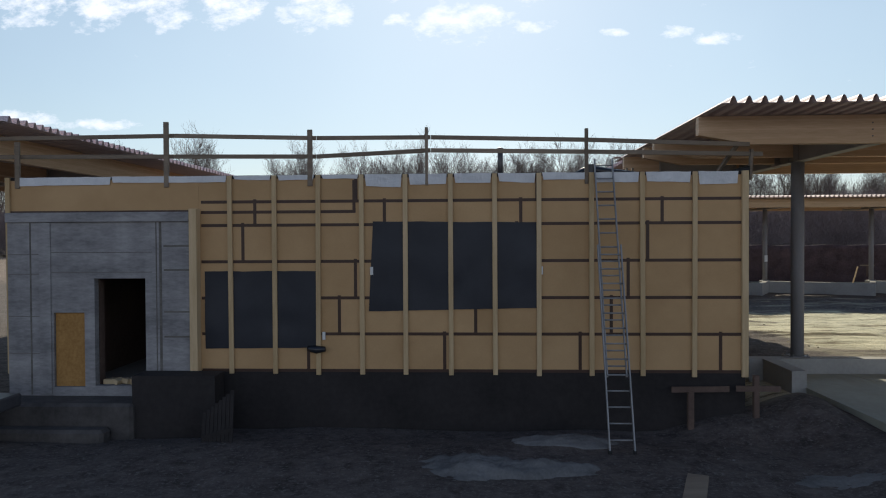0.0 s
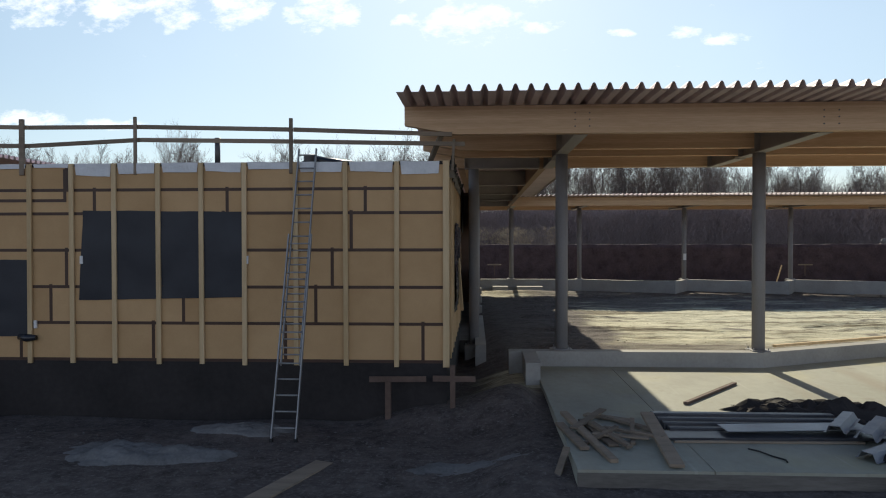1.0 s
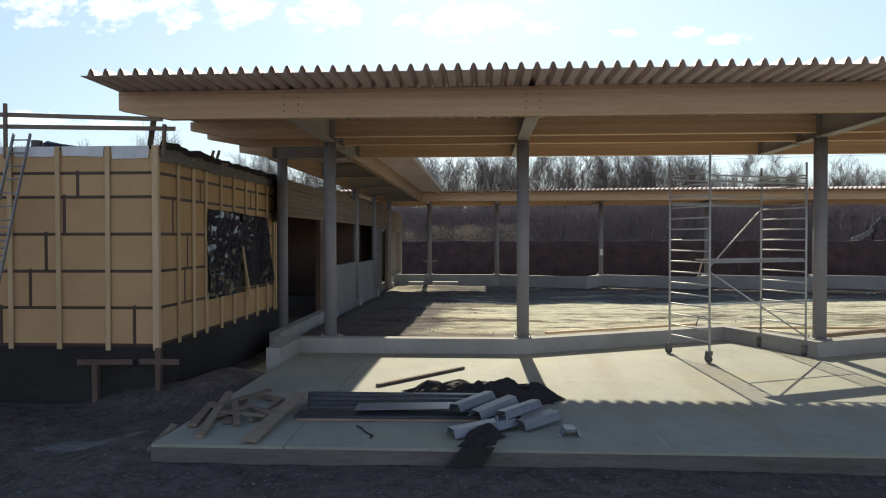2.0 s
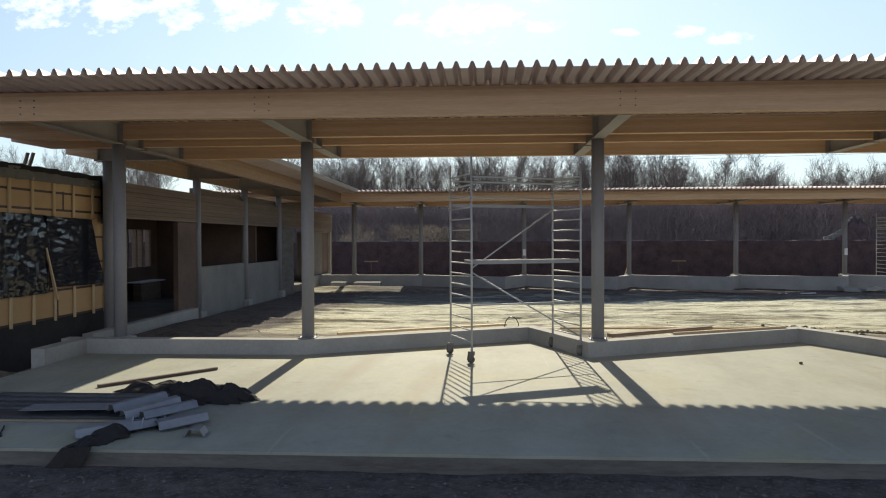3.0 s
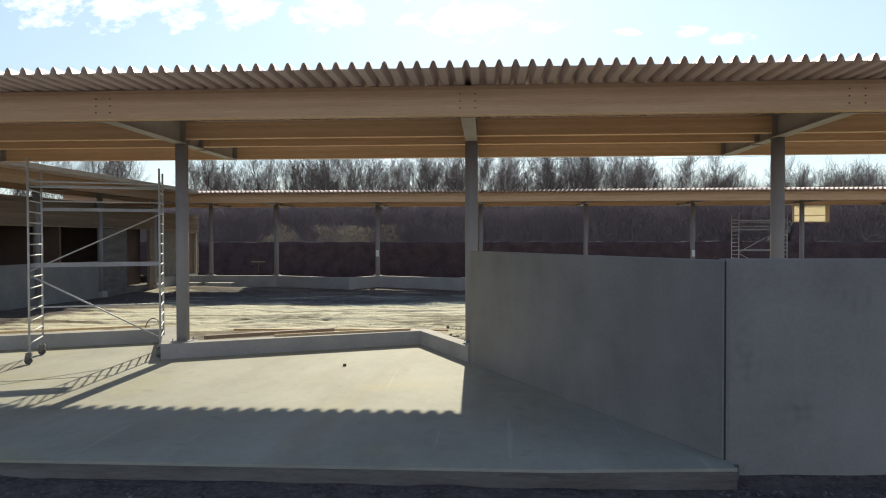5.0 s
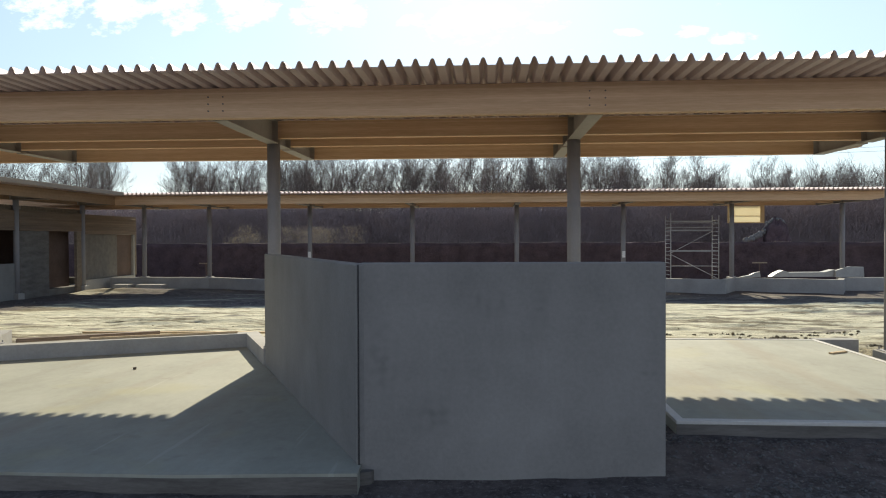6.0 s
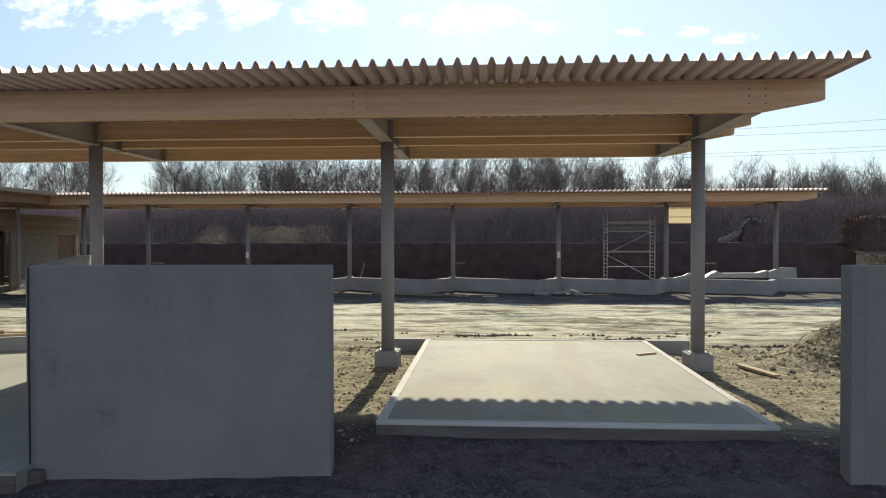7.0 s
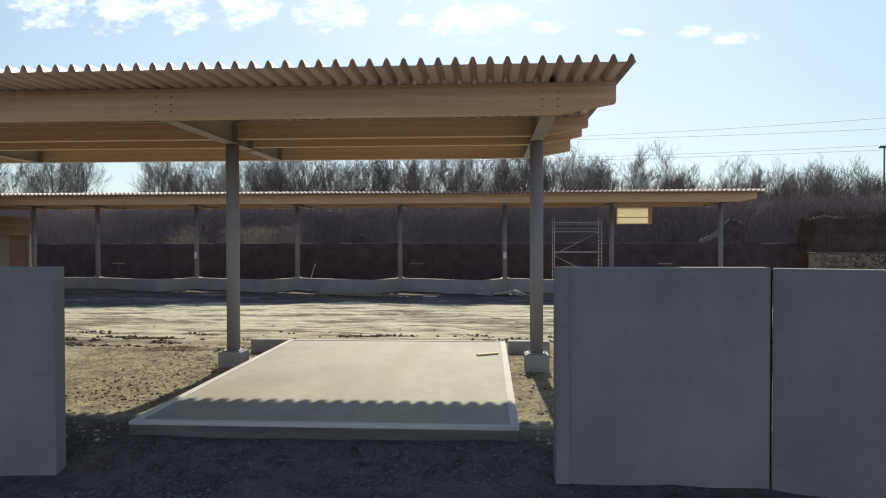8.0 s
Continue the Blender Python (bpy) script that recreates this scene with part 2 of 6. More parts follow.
def ground_material():
    """Clay in the yard, dark wet gravelly soil where the vehicles drive and for painted shade, leaf litter under the
    trees.
    """
    mat = bpy.data.materials.new("soil")
    mat.use_nodes = True
    nt = mat.node_tree
    N, L = nt.nodes.new, nt.links.new
    bsdf = nt.nodes["Principled BSDF"]
    coord = N("ShaderNodeTexCoord")

    def noise_tex(scale, detail=6, rough=0.65, stretch=None):
        n = N("ShaderNodeTexNoise")
        n.inputs["Scale"].default_value, n.inputs["Detail"].default_value, n.inputs["Roughness"].default_value = scale, detail, rough
        src = coord.outputs["Object"]
        if stretch:
            mp = N("ShaderNodeMapping")
            mp.inputs["Scale"].default_value = stretch
            L(src, mp.inputs[0])
            src = mp.outputs[0]
        L(src, n.inputs["Vector"])
        return n.outputs["Fac"]

    def ramp(fac, lo, hi, ca, cb):
        r = N("ShaderNodeValToRGB")
        r.color_ramp.elements[0].position, r.color_ramp.elements[1].position = lo, hi
        r.color_ramp.elements[0].color, r.color_ramp.elements[1].color = (*ca, 1), (*cb, 1)
        L(fac, r.inputs[0])
        return r.outputs[0]

    def mixed(fac, ca, cb):
        mx = N("ShaderNodeMix")
        mx.data_type = "RGBA"
        L(fac, mx.inputs["Factor"]), L(ca, mx.inputs[6]), L(cb, mx.inputs[7])
        return mx.outputs[2]

    tracks = noise_tex(1.0, 9, 0.74, (0.10, 1.9, 1))
    fine = noise_tex(6, 10, 0.8, (0.35, 1.5, 1))
    grit = noise_tex(14, 6, 0.75)
    lumps = noise_tex(1.0, 10, 0.72, (0.22, 1.7, 1))
    pale = ramp(tracks, 0.30, 0.62, (0.44, 0.415, 0.295), (0.70, 0.668, 0.515))
    worn = ramp(fine, 0.36, 0.60, (0.06, 0.05, 0.033), (0.30, 0.26, 0.17))
    fade = N("ShaderNodeMix")
    fade.data_type, fade.blend_type = "RGBA", "MULTIPLY"
    fade.inputs["Factor"].default_value = 1.0
    L(pale, fade.inputs[6])
    L(ramp(noise_tex(5, 12, 0.85, (0.25, 1.5, 1)), 0.38, 0.53, (0.42, 0.40, 0.34), (1.12, 1.12, 1.10)), fade.inputs[7])
    pale = fade.outputs[2]
    patch = N("ShaderNodeMath")
    patch.operation = "MULTIPLY_ADD"
    L(noise_tex(0.33, 4, 0.6, (0.6, 1.2, 1)), patch.inputs[0])
    patch.inputs[1].default_value = 0.55
    L(lumps, patch.inputs[2])
    clay = mixed(ramp(patch.outputs[0], 0.70, 0.755, (1, 1, 1), (0, 0, 0)), pale, worn)
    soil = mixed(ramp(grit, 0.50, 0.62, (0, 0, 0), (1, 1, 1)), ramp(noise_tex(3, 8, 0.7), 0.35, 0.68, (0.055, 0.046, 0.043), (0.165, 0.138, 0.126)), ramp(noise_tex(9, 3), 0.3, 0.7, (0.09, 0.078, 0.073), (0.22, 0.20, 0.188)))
    litter = ramp(noise_tex(1.5, 7, 0.7), 0.3, 0.7, (0.12, 0.092, 0.08), (0.29, 0.23, 0.19))
    gritty = mixed(ramp(noise_tex(2.2, 10, 0.8), 0.43, 0.57, (0, 0, 0), (1, 1, 1)), ramp(grit, 0.42, 0.58, (0.05, 0.042, 0.028), (0.26, 0.225, 0.14)), ramp(grit, 0.42, 0.58, (0.15, 0.13, 0.076), (0.52, 0.46, 0.29)))
    attr = N("ShaderNodeAttribute")
    attr.attribute_name = "soil_kind"
    sep = N("ShaderNodeSeparateColor")
    L(attr.outputs["Color"], sep.inputs[0])
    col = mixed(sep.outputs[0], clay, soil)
    col = mixed(sep.outputs[1], col, litter)
    col = mixed(sep.outputs[2], col, gritty)
    L(col, bsdf.inputs["Base Color"])
    bsdf.inputs["Roughness"].default_value = 0.95
    bsdf.inputs["Specular IOR Level"].default_value = 0.25
    bp = N("ShaderNodeBump")
    bp.inputs["Strength"].default_value, bp.inputs["Distance"].default_value = 0.75, 0.05
    blend = N("ShaderNodeMath")
    blend.operation = "MULTIPLY_ADD"
    L(grit, blend.inputs[0])
    blend.inputs[1].default_value = 0.45
    L(fine, blend.inputs[2])
    L(blend.outputs[0], bp.inputs["Height"])
    L(bp.outputs[0], bsdf.inputs["Normal"])
    return mat


M["soil"] = ground_material()


def translucent_material():
    mat = bpy.data.materials.new("translucent_cloth")
    mat.use_nodes = True
    nt = mat.node_tree
    bsdf = nt.nodes["Principled BSDF"]
    tr, mx = nt.nodes.new("ShaderNodeBsdfTranslucent"), nt.nodes.new("ShaderNodeMixShader")
    tex = nt.nodes.new("ShaderNodeTexNoise")
    tex.inputs["Scale"].default_value = 2.0
    ramp = nt.nodes.new("ShaderNodeValToRGB")
    ramp.color_ramp.elements[0].color, ramp.color_ramp.elements[1].color = (0.80, 0.75, 0.60, 1), (0.88, 0.84, 0.70, 1)
    nt.links.new(tex.outputs["Fac"], ramp.inputs[0])
    nt.links.new(ramp.outputs[0], tr.inputs[0]), nt.links.new(ramp.outputs[0], bsdf.inputs["Base Color"])
    mx.inputs[0].default_value = 0.6
    nt.links.new(bsdf.outputs[0], mx.inputs[1]), nt.links.new(tr.outputs[0], mx.inputs[2])
    nt.links.new(mx.outputs[0], nt.nodes["Material Output"].inputs[0])
    return mat


M["cloth"] = translucent_material()


def smudged_concrete():
    """The panel concrete with a few dark hand-sized smudges and formwork streaks of its own."""
    mat = material("smudged_concrete", (0.190, 0.184, 0.173), (0.282, 0.273, 0.257), 0.85, big=0.7, fine=18, bump=0.10, streak=(0.9, 0.9, 0.35))
    nt = mat.node_tree
    N, L = nt.nodes.new, nt.links.new
    bsdf = nt.nodes["Principled BSDF"]
    base = bsdf.inputs["Base Color"].links[0].from_socket
    coord, tex = N("ShaderNodeTexCoord"), N("ShaderNodeTexNoise")
    tex.inputs["Scale"].default_value, tex.inputs["Detail"].default_value = 9, 6
    L(coord.outputs["Object"], tex.inputs["Vector"])
    total = None
    for x, z, rx, rz in ((1.66, 1.93, 0.24, 0.12), (1.82, 2.02, 0.07, 0.16), (1.52, 2.03, 0.06, 0.10), (3.68, 1.10, 0.15, 0.035), (0.30, 1.25, 0.22, 0.5), (0.95, 0.55, 0.3, 0.25), (2.3, 1.9, 0.10, 0.25)):
        mp, ln = N("ShaderNodeMapping"), N("ShaderNodeVectorMath")
        ln.operation = "LENGTH"
        mp.inputs["Location"].default_value, mp.inputs["Scale"].default_value = (-x / rx, 0, -z / rz), (1 / rx, 0, 1 / rz)
        L(coord.outputs["Object"], mp.inputs[0]), L(mp.outputs[0], ln.inputs[0])
        r = N("ShaderNodeMapRange")
        r.inputs["From Min"].default_value, r.inputs["From Max"].default_value = 1.3, 0.2
        L(ln.outputs["Value"], r.inputs["Value"])
        if total is None:
            total = r.outputs[0]
        else:
            mx = N("ShaderNodeMath")
            mx.operation = "MAXIMUM"
            L(total, mx.inputs[0]), L(r.outputs[0], mx.inputs[1])
            total = mx.outputs[0]
    amount = N("ShaderNodeMath")
    amount.operation = "MULTIPLY"
    rag = N("ShaderNodeMapRange")
    rag.inputs["From Min"].default_value, rag.inputs["From Max"].default_value, rag.inputs["To Max"].default_value = 0.42, 0.66, 0.36
    L(tex.outputs["Fac"], rag.inputs["Value"])
    L(total, amount.inputs[0]), L(rag.outputs[0], amount.inputs[1])
    mix = N("ShaderNodeMix")
    mix.data_type = "RGBA"
    L(amount.outputs[0], mix.inputs["Factor"]), L(base, mix.inputs[6])
    mix.inputs[7].default_value = (0.075, 0.073, 0.07, 1)
    L(mix.outputs[2], bsdf.inputs["Base Color"])
    return mat


M["smudged"] = smudged_concrete()


def slab_concrete():
    """Trowelled slab concrete with brown drag marks, yellowish damp patches and pale scratches."""
    mat = material("slab_concrete", (0.258, 0.260, 0.213), (0.408, 0.413, 0.348), 0.8, contrast=0.75, big=0.5, fine=7, stretch=(1.3, 0.8, 1), bump=0.04, mixfine=0.3, streak=(0.5, 0.3, 1))
    nt = mat.node_tree
    N, L = nt.nodes.new, nt.links.new
    bsdf = nt.nodes["Principled BSDF"]
    col = bsdf.inputs["Base Color"].links[0].from_socket
    coord = N("ShaderNodeTexCoord")
    for loc, sc, detail, lo, hi, amount, tone in (((0, 0, 0), (0.9, 0.13, 1), 5, 0.54, 0.72, 0.42, (0.27, 0.215, 0.145, 1)), ((7, 3, 0), (0.45, 0.5, 1), 6, 0.56, 0.70, 0.28, (0.42, 0.39, 0.18, 1)),
                                                  ((2, 9, 0), (5.0, 0.22, 1), 3, 0.68, 0.72, 0.25, (0.52, 0.51, 0.46, 1)), ((4, 4, 0), (2.2, 2.2, 1), 8, 0.62, 0.74, 0.35, (0.20, 0.185, 0.15, 1))):
        mp, tex, r, mix = N("ShaderNodeMapping"), N("ShaderNodeTexNoise"), N("ShaderNodeMapRange"), N("ShaderNodeMix")
        mp.inputs["Location"].default_value, mp.inputs["Scale"].default_value = loc, sc
        tex.inputs["Scale"].default_value, tex.inputs["Detail"].default_value = 1.0, detail
        L(coord.outputs["Object"], mp.inputs[0]), L(mp.outputs[0], tex.inputs["Vector"])
        r.inputs["From Min"].default_value, r.inputs["From Max"].default_value, r.inputs["To Max"].default_value = lo, hi, amount
        L(tex.outputs["Fac"], r.inputs["Value"])
        mix.data_type = "RGBA"
        L(r.outputs[0], mix.inputs["Factor"]), L(col, mix.inputs[6])
        mix.inputs[7].default_value = tone
        col = mix.outputs[2]
    L(col, bsdf.inputs["Base Color"])
    return mat


M["slab"] = slab_concrete()


def creased_foil():
    """Glossy black foil with sharp diagonal creases."""
    mat = material("creased_foil", (0.010, 0.011, 0.016), (0.022, 0.024, 0.032), 0.16, big=1.0, fine=4, bump=0, spec=0.5)
    nt = mat.node_tree
    N, L = nt.nodes.new, nt.links.new
    bsdf = nt.nodes["Principled BSDF"]
    coord, height = N("ShaderNodeTexCoord"), None
    for rot, sc in ((0.7, (1, 1.8, 6.5)), (-0.5, (1, 1.2, 4.5))):
        mp, tex = N("ShaderNodeMapping"), N("ShaderNodeTexNoise")
        mp.inputs["Rotation"].default_value, mp.inputs["Scale"].default_value = (rot, 0, 0), sc
        tex.noise_type = "RIDGED_MULTIFRACTAL"
        tex.inputs["Scale"].default_value, tex.inputs["Detail"].default_value = 1.0, 3
        L(coord.outputs["Object"], mp.inputs[0]), L(mp.outputs[0], tex.inputs["Vector"])
        if height is None:
            height = tex.outputs["Fac"]
        else:
            ad = N("ShaderNodeMath")
            ad.operation = "ADD"
            L(height, ad.inputs[0]), L(tex.outputs["Fac"], ad.inputs[1])
            height = ad.outputs[0]
    bp = N("ShaderNodeBump")
    bp.inputs["Strength"].default_value, bp.inputs["Distance"].default_value = 0.55, 0.03
    L(height, bp.inputs["Height"]), L(bp.outputs[0], bsdf.inputs["Normal"])
    return mat


M["creased"] = creased_foil()


# ---- mesh helpers ----
class Geo:
    """Collects vertices and faces for one mesh."""

    def __init__(self):
        self.v, self.f = [], []

    def add(self, verts, faces, mtx=None):
        n = len(self.v)
        self.v += [tuple(mtx @ Vector(p)) if mtx else tuple(p) for p in verts]
        self.f += [tuple(i + n for i in f) for f in faces]
        return self

    def box(self, x0, x1, y0, y1, z0, z1, bev=0.0, mtx=None):
        if not bev:
            v = [(x, y, z) for z in (z0, z1) for y in (y0, y1) for x in (x0, x1)]
            return self.add(v, [(0, 2, 3, 1), (4, 5, 7, 6), (0, 1, 5, 4), (2, 6, 7, 3), (0, 4, 6, 2), (1, 3, 7, 5)], mtx)
        bm = bmesh.new()
        bmesh.ops.create_cube(bm, size=1.0)
        for p in bm.verts:
            p.co = Vector(((x0 + x1) / 2 + p.co.x * (x1 - x0), (y0 + y1) / 2 + p.co.y * (y1 - y0), (z0 + z1) / 2 + p.co.z * (z1 - z0)))
        bmesh.ops.bevel(bm, geom=bm.edges[:], offset=bev, segments=1, affect="EDGES")
        bm.verts.index_update()
        self.add([p.co.copy() for p in bm.verts], [[p.index for p in f.verts] for f in bm.faces], mtx)
        bm.free()
        return self

    def tube(self, pts, radii, n=8, caps=True):
        """A round bar through points; radii: one number or one for each point."""
        pts = [Vector(p) for p in pts]
        if isinstance(radii, (int, float)):
            radii = [radii] * len(pts)
        verts, faces = [], []
        for i, p in enumerate(pts):
            d = (pts[min(i + 1, len(pts) - 1)] - pts[max(i - 1, 0)]).normalized()
            side = d.cross(Vector((0, 0, 1)) if abs(d.z) < 0.95 else Vector((0, 1, 0))).normalized()
            up = d.cross(side)
            verts += [p + radii[i] * (math.cos(a) * side + math.sin(a) * up) for a in (2 * math.pi * k / n for k in range(n))]
        for i in range(len(pts) - 1):
            faces += [(i * n + k, i * n + (k + 1) % n, (i + 1) * n + (k + 1) % n, (i + 1) * n + k) for k in range(n)]
        if caps:
            faces += [tuple(range(n)), tuple(range((len(pts) - 1) * n, len(pts) * n))[::-1]]
        return self.add(verts, faces)

    def beam(self, p, q, w, h, bev=0.0, up=(0, 0, 1)):
        """A square bar from p to q, w wide and h high."""
        p, q = Vector(p), Vector(q)
        d = (q - p)
        ln = d.length
        d.normalize()
        side = Vector(up).cross(d)
        if side.length < 1e-4:
            side = Vector((1, 0, 0))
        side.normalize()
        top = d.cross(side)
        mtx = Matrix((d, side, top)).transposed().to_4x4()
        mtx.translation = p
        return self.box(0, ln, -w / 2, w / 2, -h / 2, h / 2, bev, mtx)

    def prism(self, poly, lo, hi, axis="z", mtx=None):
        """A flat polygon drawn out along an axis from lo to hi."""
        put = {"z": lambda a, b, c: (a, b, c), "y": lambda a, b, c: (a, c, b), "x": lambda a, b, c: (c, a, b)}[axis]
        n = len(poly)
        v = [put(a, b, lo) for a, b in poly] + [put(a, b, hi) for a, b in poly]
        f = [tuple(range(n))[::-1], tuple(range(n, 2 * n))] + [(k, (k + 1) % n, n + (k + 1) % n, n + k) for k in range(n)]
        return self.add(v, f, mtx)


def mesh_of(name, geo, mat, smooth=False):
    me = bpy.data.meshes.new(name)
    me.from_pydata(geo.v, [], geo.f)
    bm = bmesh.new()
    bm.from_mesh(me)
    bmesh.ops.recalc_face_normals(bm, faces=bm.faces[:])
    bm.to_mesh(me)
    bm.free()
    me.materials.append(mat)
    if smooth:
        for p in me.polygons:
            p.use_smooth = len(p.vertices) == 4
    return me


def part(name, geo, mat, parent=None, label="", smooth=False, at=None):
    ob = new(name, geo if isinstance(geo, bpy.types.Mesh) else mesh_of(name, geo, mat, smooth))
    if parent:
        ob.parent = parent
    if at is not None:
        ob.matrix_basis = at
    if label:
        ob["label"] = label
    return ob


def thing(name, label, category, group="", kind="", at=None):
    ob = new(name)
    ob.empty_display_size = 0.2
    if at is not None:
        ob.matrix_basis = at
    return tagged(ob, label, category, group, kind)


def smoothstep(a, b, x):
    t = min(max((x - a) / (b - a), 0.0), 1.0)
    return t * t * (3 - 2 * t)


# ---- ground ----
def ground_height(x, y):
    left = 1 - smoothstep(-7.2, -5.8, x)
    right = smoothstep(16.5, 19.5, x)
    near = smoothstep(-8.6, -12.0, y)
    z = -0.19 - 0.14 * near
    z -= 0.10 * smoothstep(-6.6, -7.7, y) * smoothstep(-6.4, -5.4, x) * (1 - smoothstep(18.6, 20.6, x))
    z += left * (-0.30 - 0.10 * smoothstep(-5.2, -4.2, y))
    z += right * (-0.02 + 0.22 * smoothstep(-7.1, -6.3, y) * (1 - 0.45 * smoothstep(-5.5, -1.0, y)))
    yard = smoothstep(0.5, 3.5, y) * (1 - left)
    level = -0.08 - 0.021 * min(max(y - 3, 0), 21)
    high = -0.17 - 0.45 * smoothstep(16.6, 21.0, y + 0.7 * noise.noise((x * 0.35, 2.2, 4)))
    e = smoothstep(9, 19, x)
    z = z * (1 - yard) + (level * (1 - e) + high * e) * yard
    z += 0.26 * (1 - smoothstep(0.2, 1.0, abs(y - 26.6) / 1.7)) * (1 - smoothstep(-3.5, 5.5, x)) * smoothstep(-7.2, -5.5, x)
    z -= 0.25 * smoothstep(31.0, 34.0, y) * (1 - smoothstep(46, 52, y))
    rough = 0.045 if y < 48 else 0.3
    z += rough * noise.fractal((x * 0.55, y * 0.55, 1.7), 0.8, 2.1, 5)
    if 2.5 < y < 25 and -5 < x < 48:
        warp = 0.5 * noise.noise((x * 0.25, y * 0.3, 3.0))
        z += 0.05 * noise.noise((x * 0.12, (y + warp) * 1.3, 5.0)) + 0.025 * noise.noise((x * 0.5, y * 2.1, 9.0)) + 0.02 * noise.noise((x * 2.3, y * 3.1, 2.0))
        gate = smoothstep(0.0, 0.35, noise.noise((x * 0.16, y * 0.55, 1.5)))
        z += 0.10 * gate * max(0.0, 1 - 5 * abs(noise.noise((x * 0.16, (y + warp) * 1.0, 5.0)))) + 0.05 * gate * max(0.0, noise.noise((x * 1.6, y * 2.4, 8.0)))
    return z


def heap(x, y, cx, cy, rx, ry, h):
    d = ((x - cx) / rx) ** 2 + ((y - cy) / ry) ** 2
    return h * max(0.0, 1 - d) ** 1.3


def build_ground():
    def steps(lo, hi, d):
        return list(np.arange(lo, hi, d))

    xs = [-1500, -700, -350, -200] + steps(-140, -26, 4) + steps(-26, -8, 0.5) + steps(-8, 46, 0.24) + steps(46, 160, 4) + [200, 350, 700, 1500]
    ys = [-1500, -600, -250, -120, -60, -30] + steps(-20, -13, 1.2) + steps(-13, 2, 0.2) + steps(2, 17, 0.11) + steps(17, 32, 0.2) + steps(32, 110, 2.5) + [130, 200, 400, 800, 1500]
    verts, cols = [], []
    for y in ys:
        for x in xs:
            z = ground_height(x, y)
            # banks of loose soil along the kerbs and beside the panels
            z += heap(x, y, 32.9, 1.5, 2.5, 2.2, 1.05) * (1 + 0.35 * noise.noise((x * 2, y * 2, 3)))
            z += heap(x, y, -11.0, -4.6, 1.6, 0.9, 0.10) + heap(x, y, -6.9, -3.5, 2.3, 1.5, 0.42) * smoothstep(-5.45, -6.0, x)
            verts.append((x, y, z))
            front = 1 - smoothstep(-3.5, -1.5, y + 0.8 * noise.noise((x * 0.5, y * 0.5, 0)))
            side = smoothstep(-6.0, -7.2, x) if y < 60 else 0.0
            drive = front * (1 - 0.75 * smoothstep(20, 24, x) * smoothstep(-6.0, -4.5, y))
            # dark soil beside the wing; the roof's shade is painted in with it
            bank = 1 - smoothstep(-2.9, -1.9, x + 0.8 * noise.noise((x * 0.4, y * 0.4, 2)) + 0.5 * noise.noise((x * 1.3, y * 1.1, 5))) if 0 < y < 24 else 0
            yard_dirt_shade = 0.8 * smoothstep(0.34, 0.58, noise.noise((x * 0.22, y * 1.1, 7)) + 0.55 * noise.noise((x * 1.1, y * 2.6, 3))) if 2 < y < 29.5 else 0
            # dark soil along the far kerb that paints the canopy's shade deeper
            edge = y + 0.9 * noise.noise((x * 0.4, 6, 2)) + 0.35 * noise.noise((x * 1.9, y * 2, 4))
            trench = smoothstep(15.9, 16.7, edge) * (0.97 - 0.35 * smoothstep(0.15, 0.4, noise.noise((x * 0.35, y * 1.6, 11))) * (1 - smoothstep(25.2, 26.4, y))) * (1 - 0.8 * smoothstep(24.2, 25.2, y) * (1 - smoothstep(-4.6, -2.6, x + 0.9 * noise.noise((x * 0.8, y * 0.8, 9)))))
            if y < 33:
                yard_dirt_shade = max(yard_dirt_shade, trench)
            if y < 27 and y > 2 and x > -4:
                yard_dirt_shade = max(yard_dirt_shade, 0.7 * smoothstep(4.6, 3.0, y + 1.2 * noise.noise((x * 0.7, 1, 1))))
            beside = smoothstep(15.0, 16.6, x) * smoothstep(-5.6, -4.4, y) * (1 - smoothstep(2.6, 6.5, y + 1.6 * noise.noise((x * 0.45, y * 0.4, 1))))
            ridge = 0.9 * smoothstep(1.3, 0.3, abs(y - 4.0 - 0.7 * noise.noise((x * 0.4, 3, 3)))) * smoothstep(-0.15, 0.25, noise.noise((x * 0.45, y * 1.5, 6))) * smoothstep(13, 15, x)
            beside *= 1 - ridge
            yard_dirt_shade = max(yard_dirt_shade, ridge)
            cols.append((min(1, max(drive * (1 - beside), side, bank, yard_dirt_shade * (1 - beside))), smoothstep(42, 52, y), beside, 1))
    nx = len(xs)
    faces = [(j * nx + i, j * nx + i + 1, (j + 1) * nx + i + 1, (j + 1) * nx + i) for j in range(len(ys) - 1) for i in range(nx - 1)]
    me = bpy.data.meshes.new("ground")
    me.from_pydata(verts, [], faces)
    me.materials.append(M["soil"])
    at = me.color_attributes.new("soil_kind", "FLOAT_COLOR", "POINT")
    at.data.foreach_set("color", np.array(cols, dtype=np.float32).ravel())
    for p in me.polygons:
        p.use_smooth = True
    tagged(new("ground", me), "churned clay yard and dark gravelly site soil", "ground", kind="structure")


build_ground()


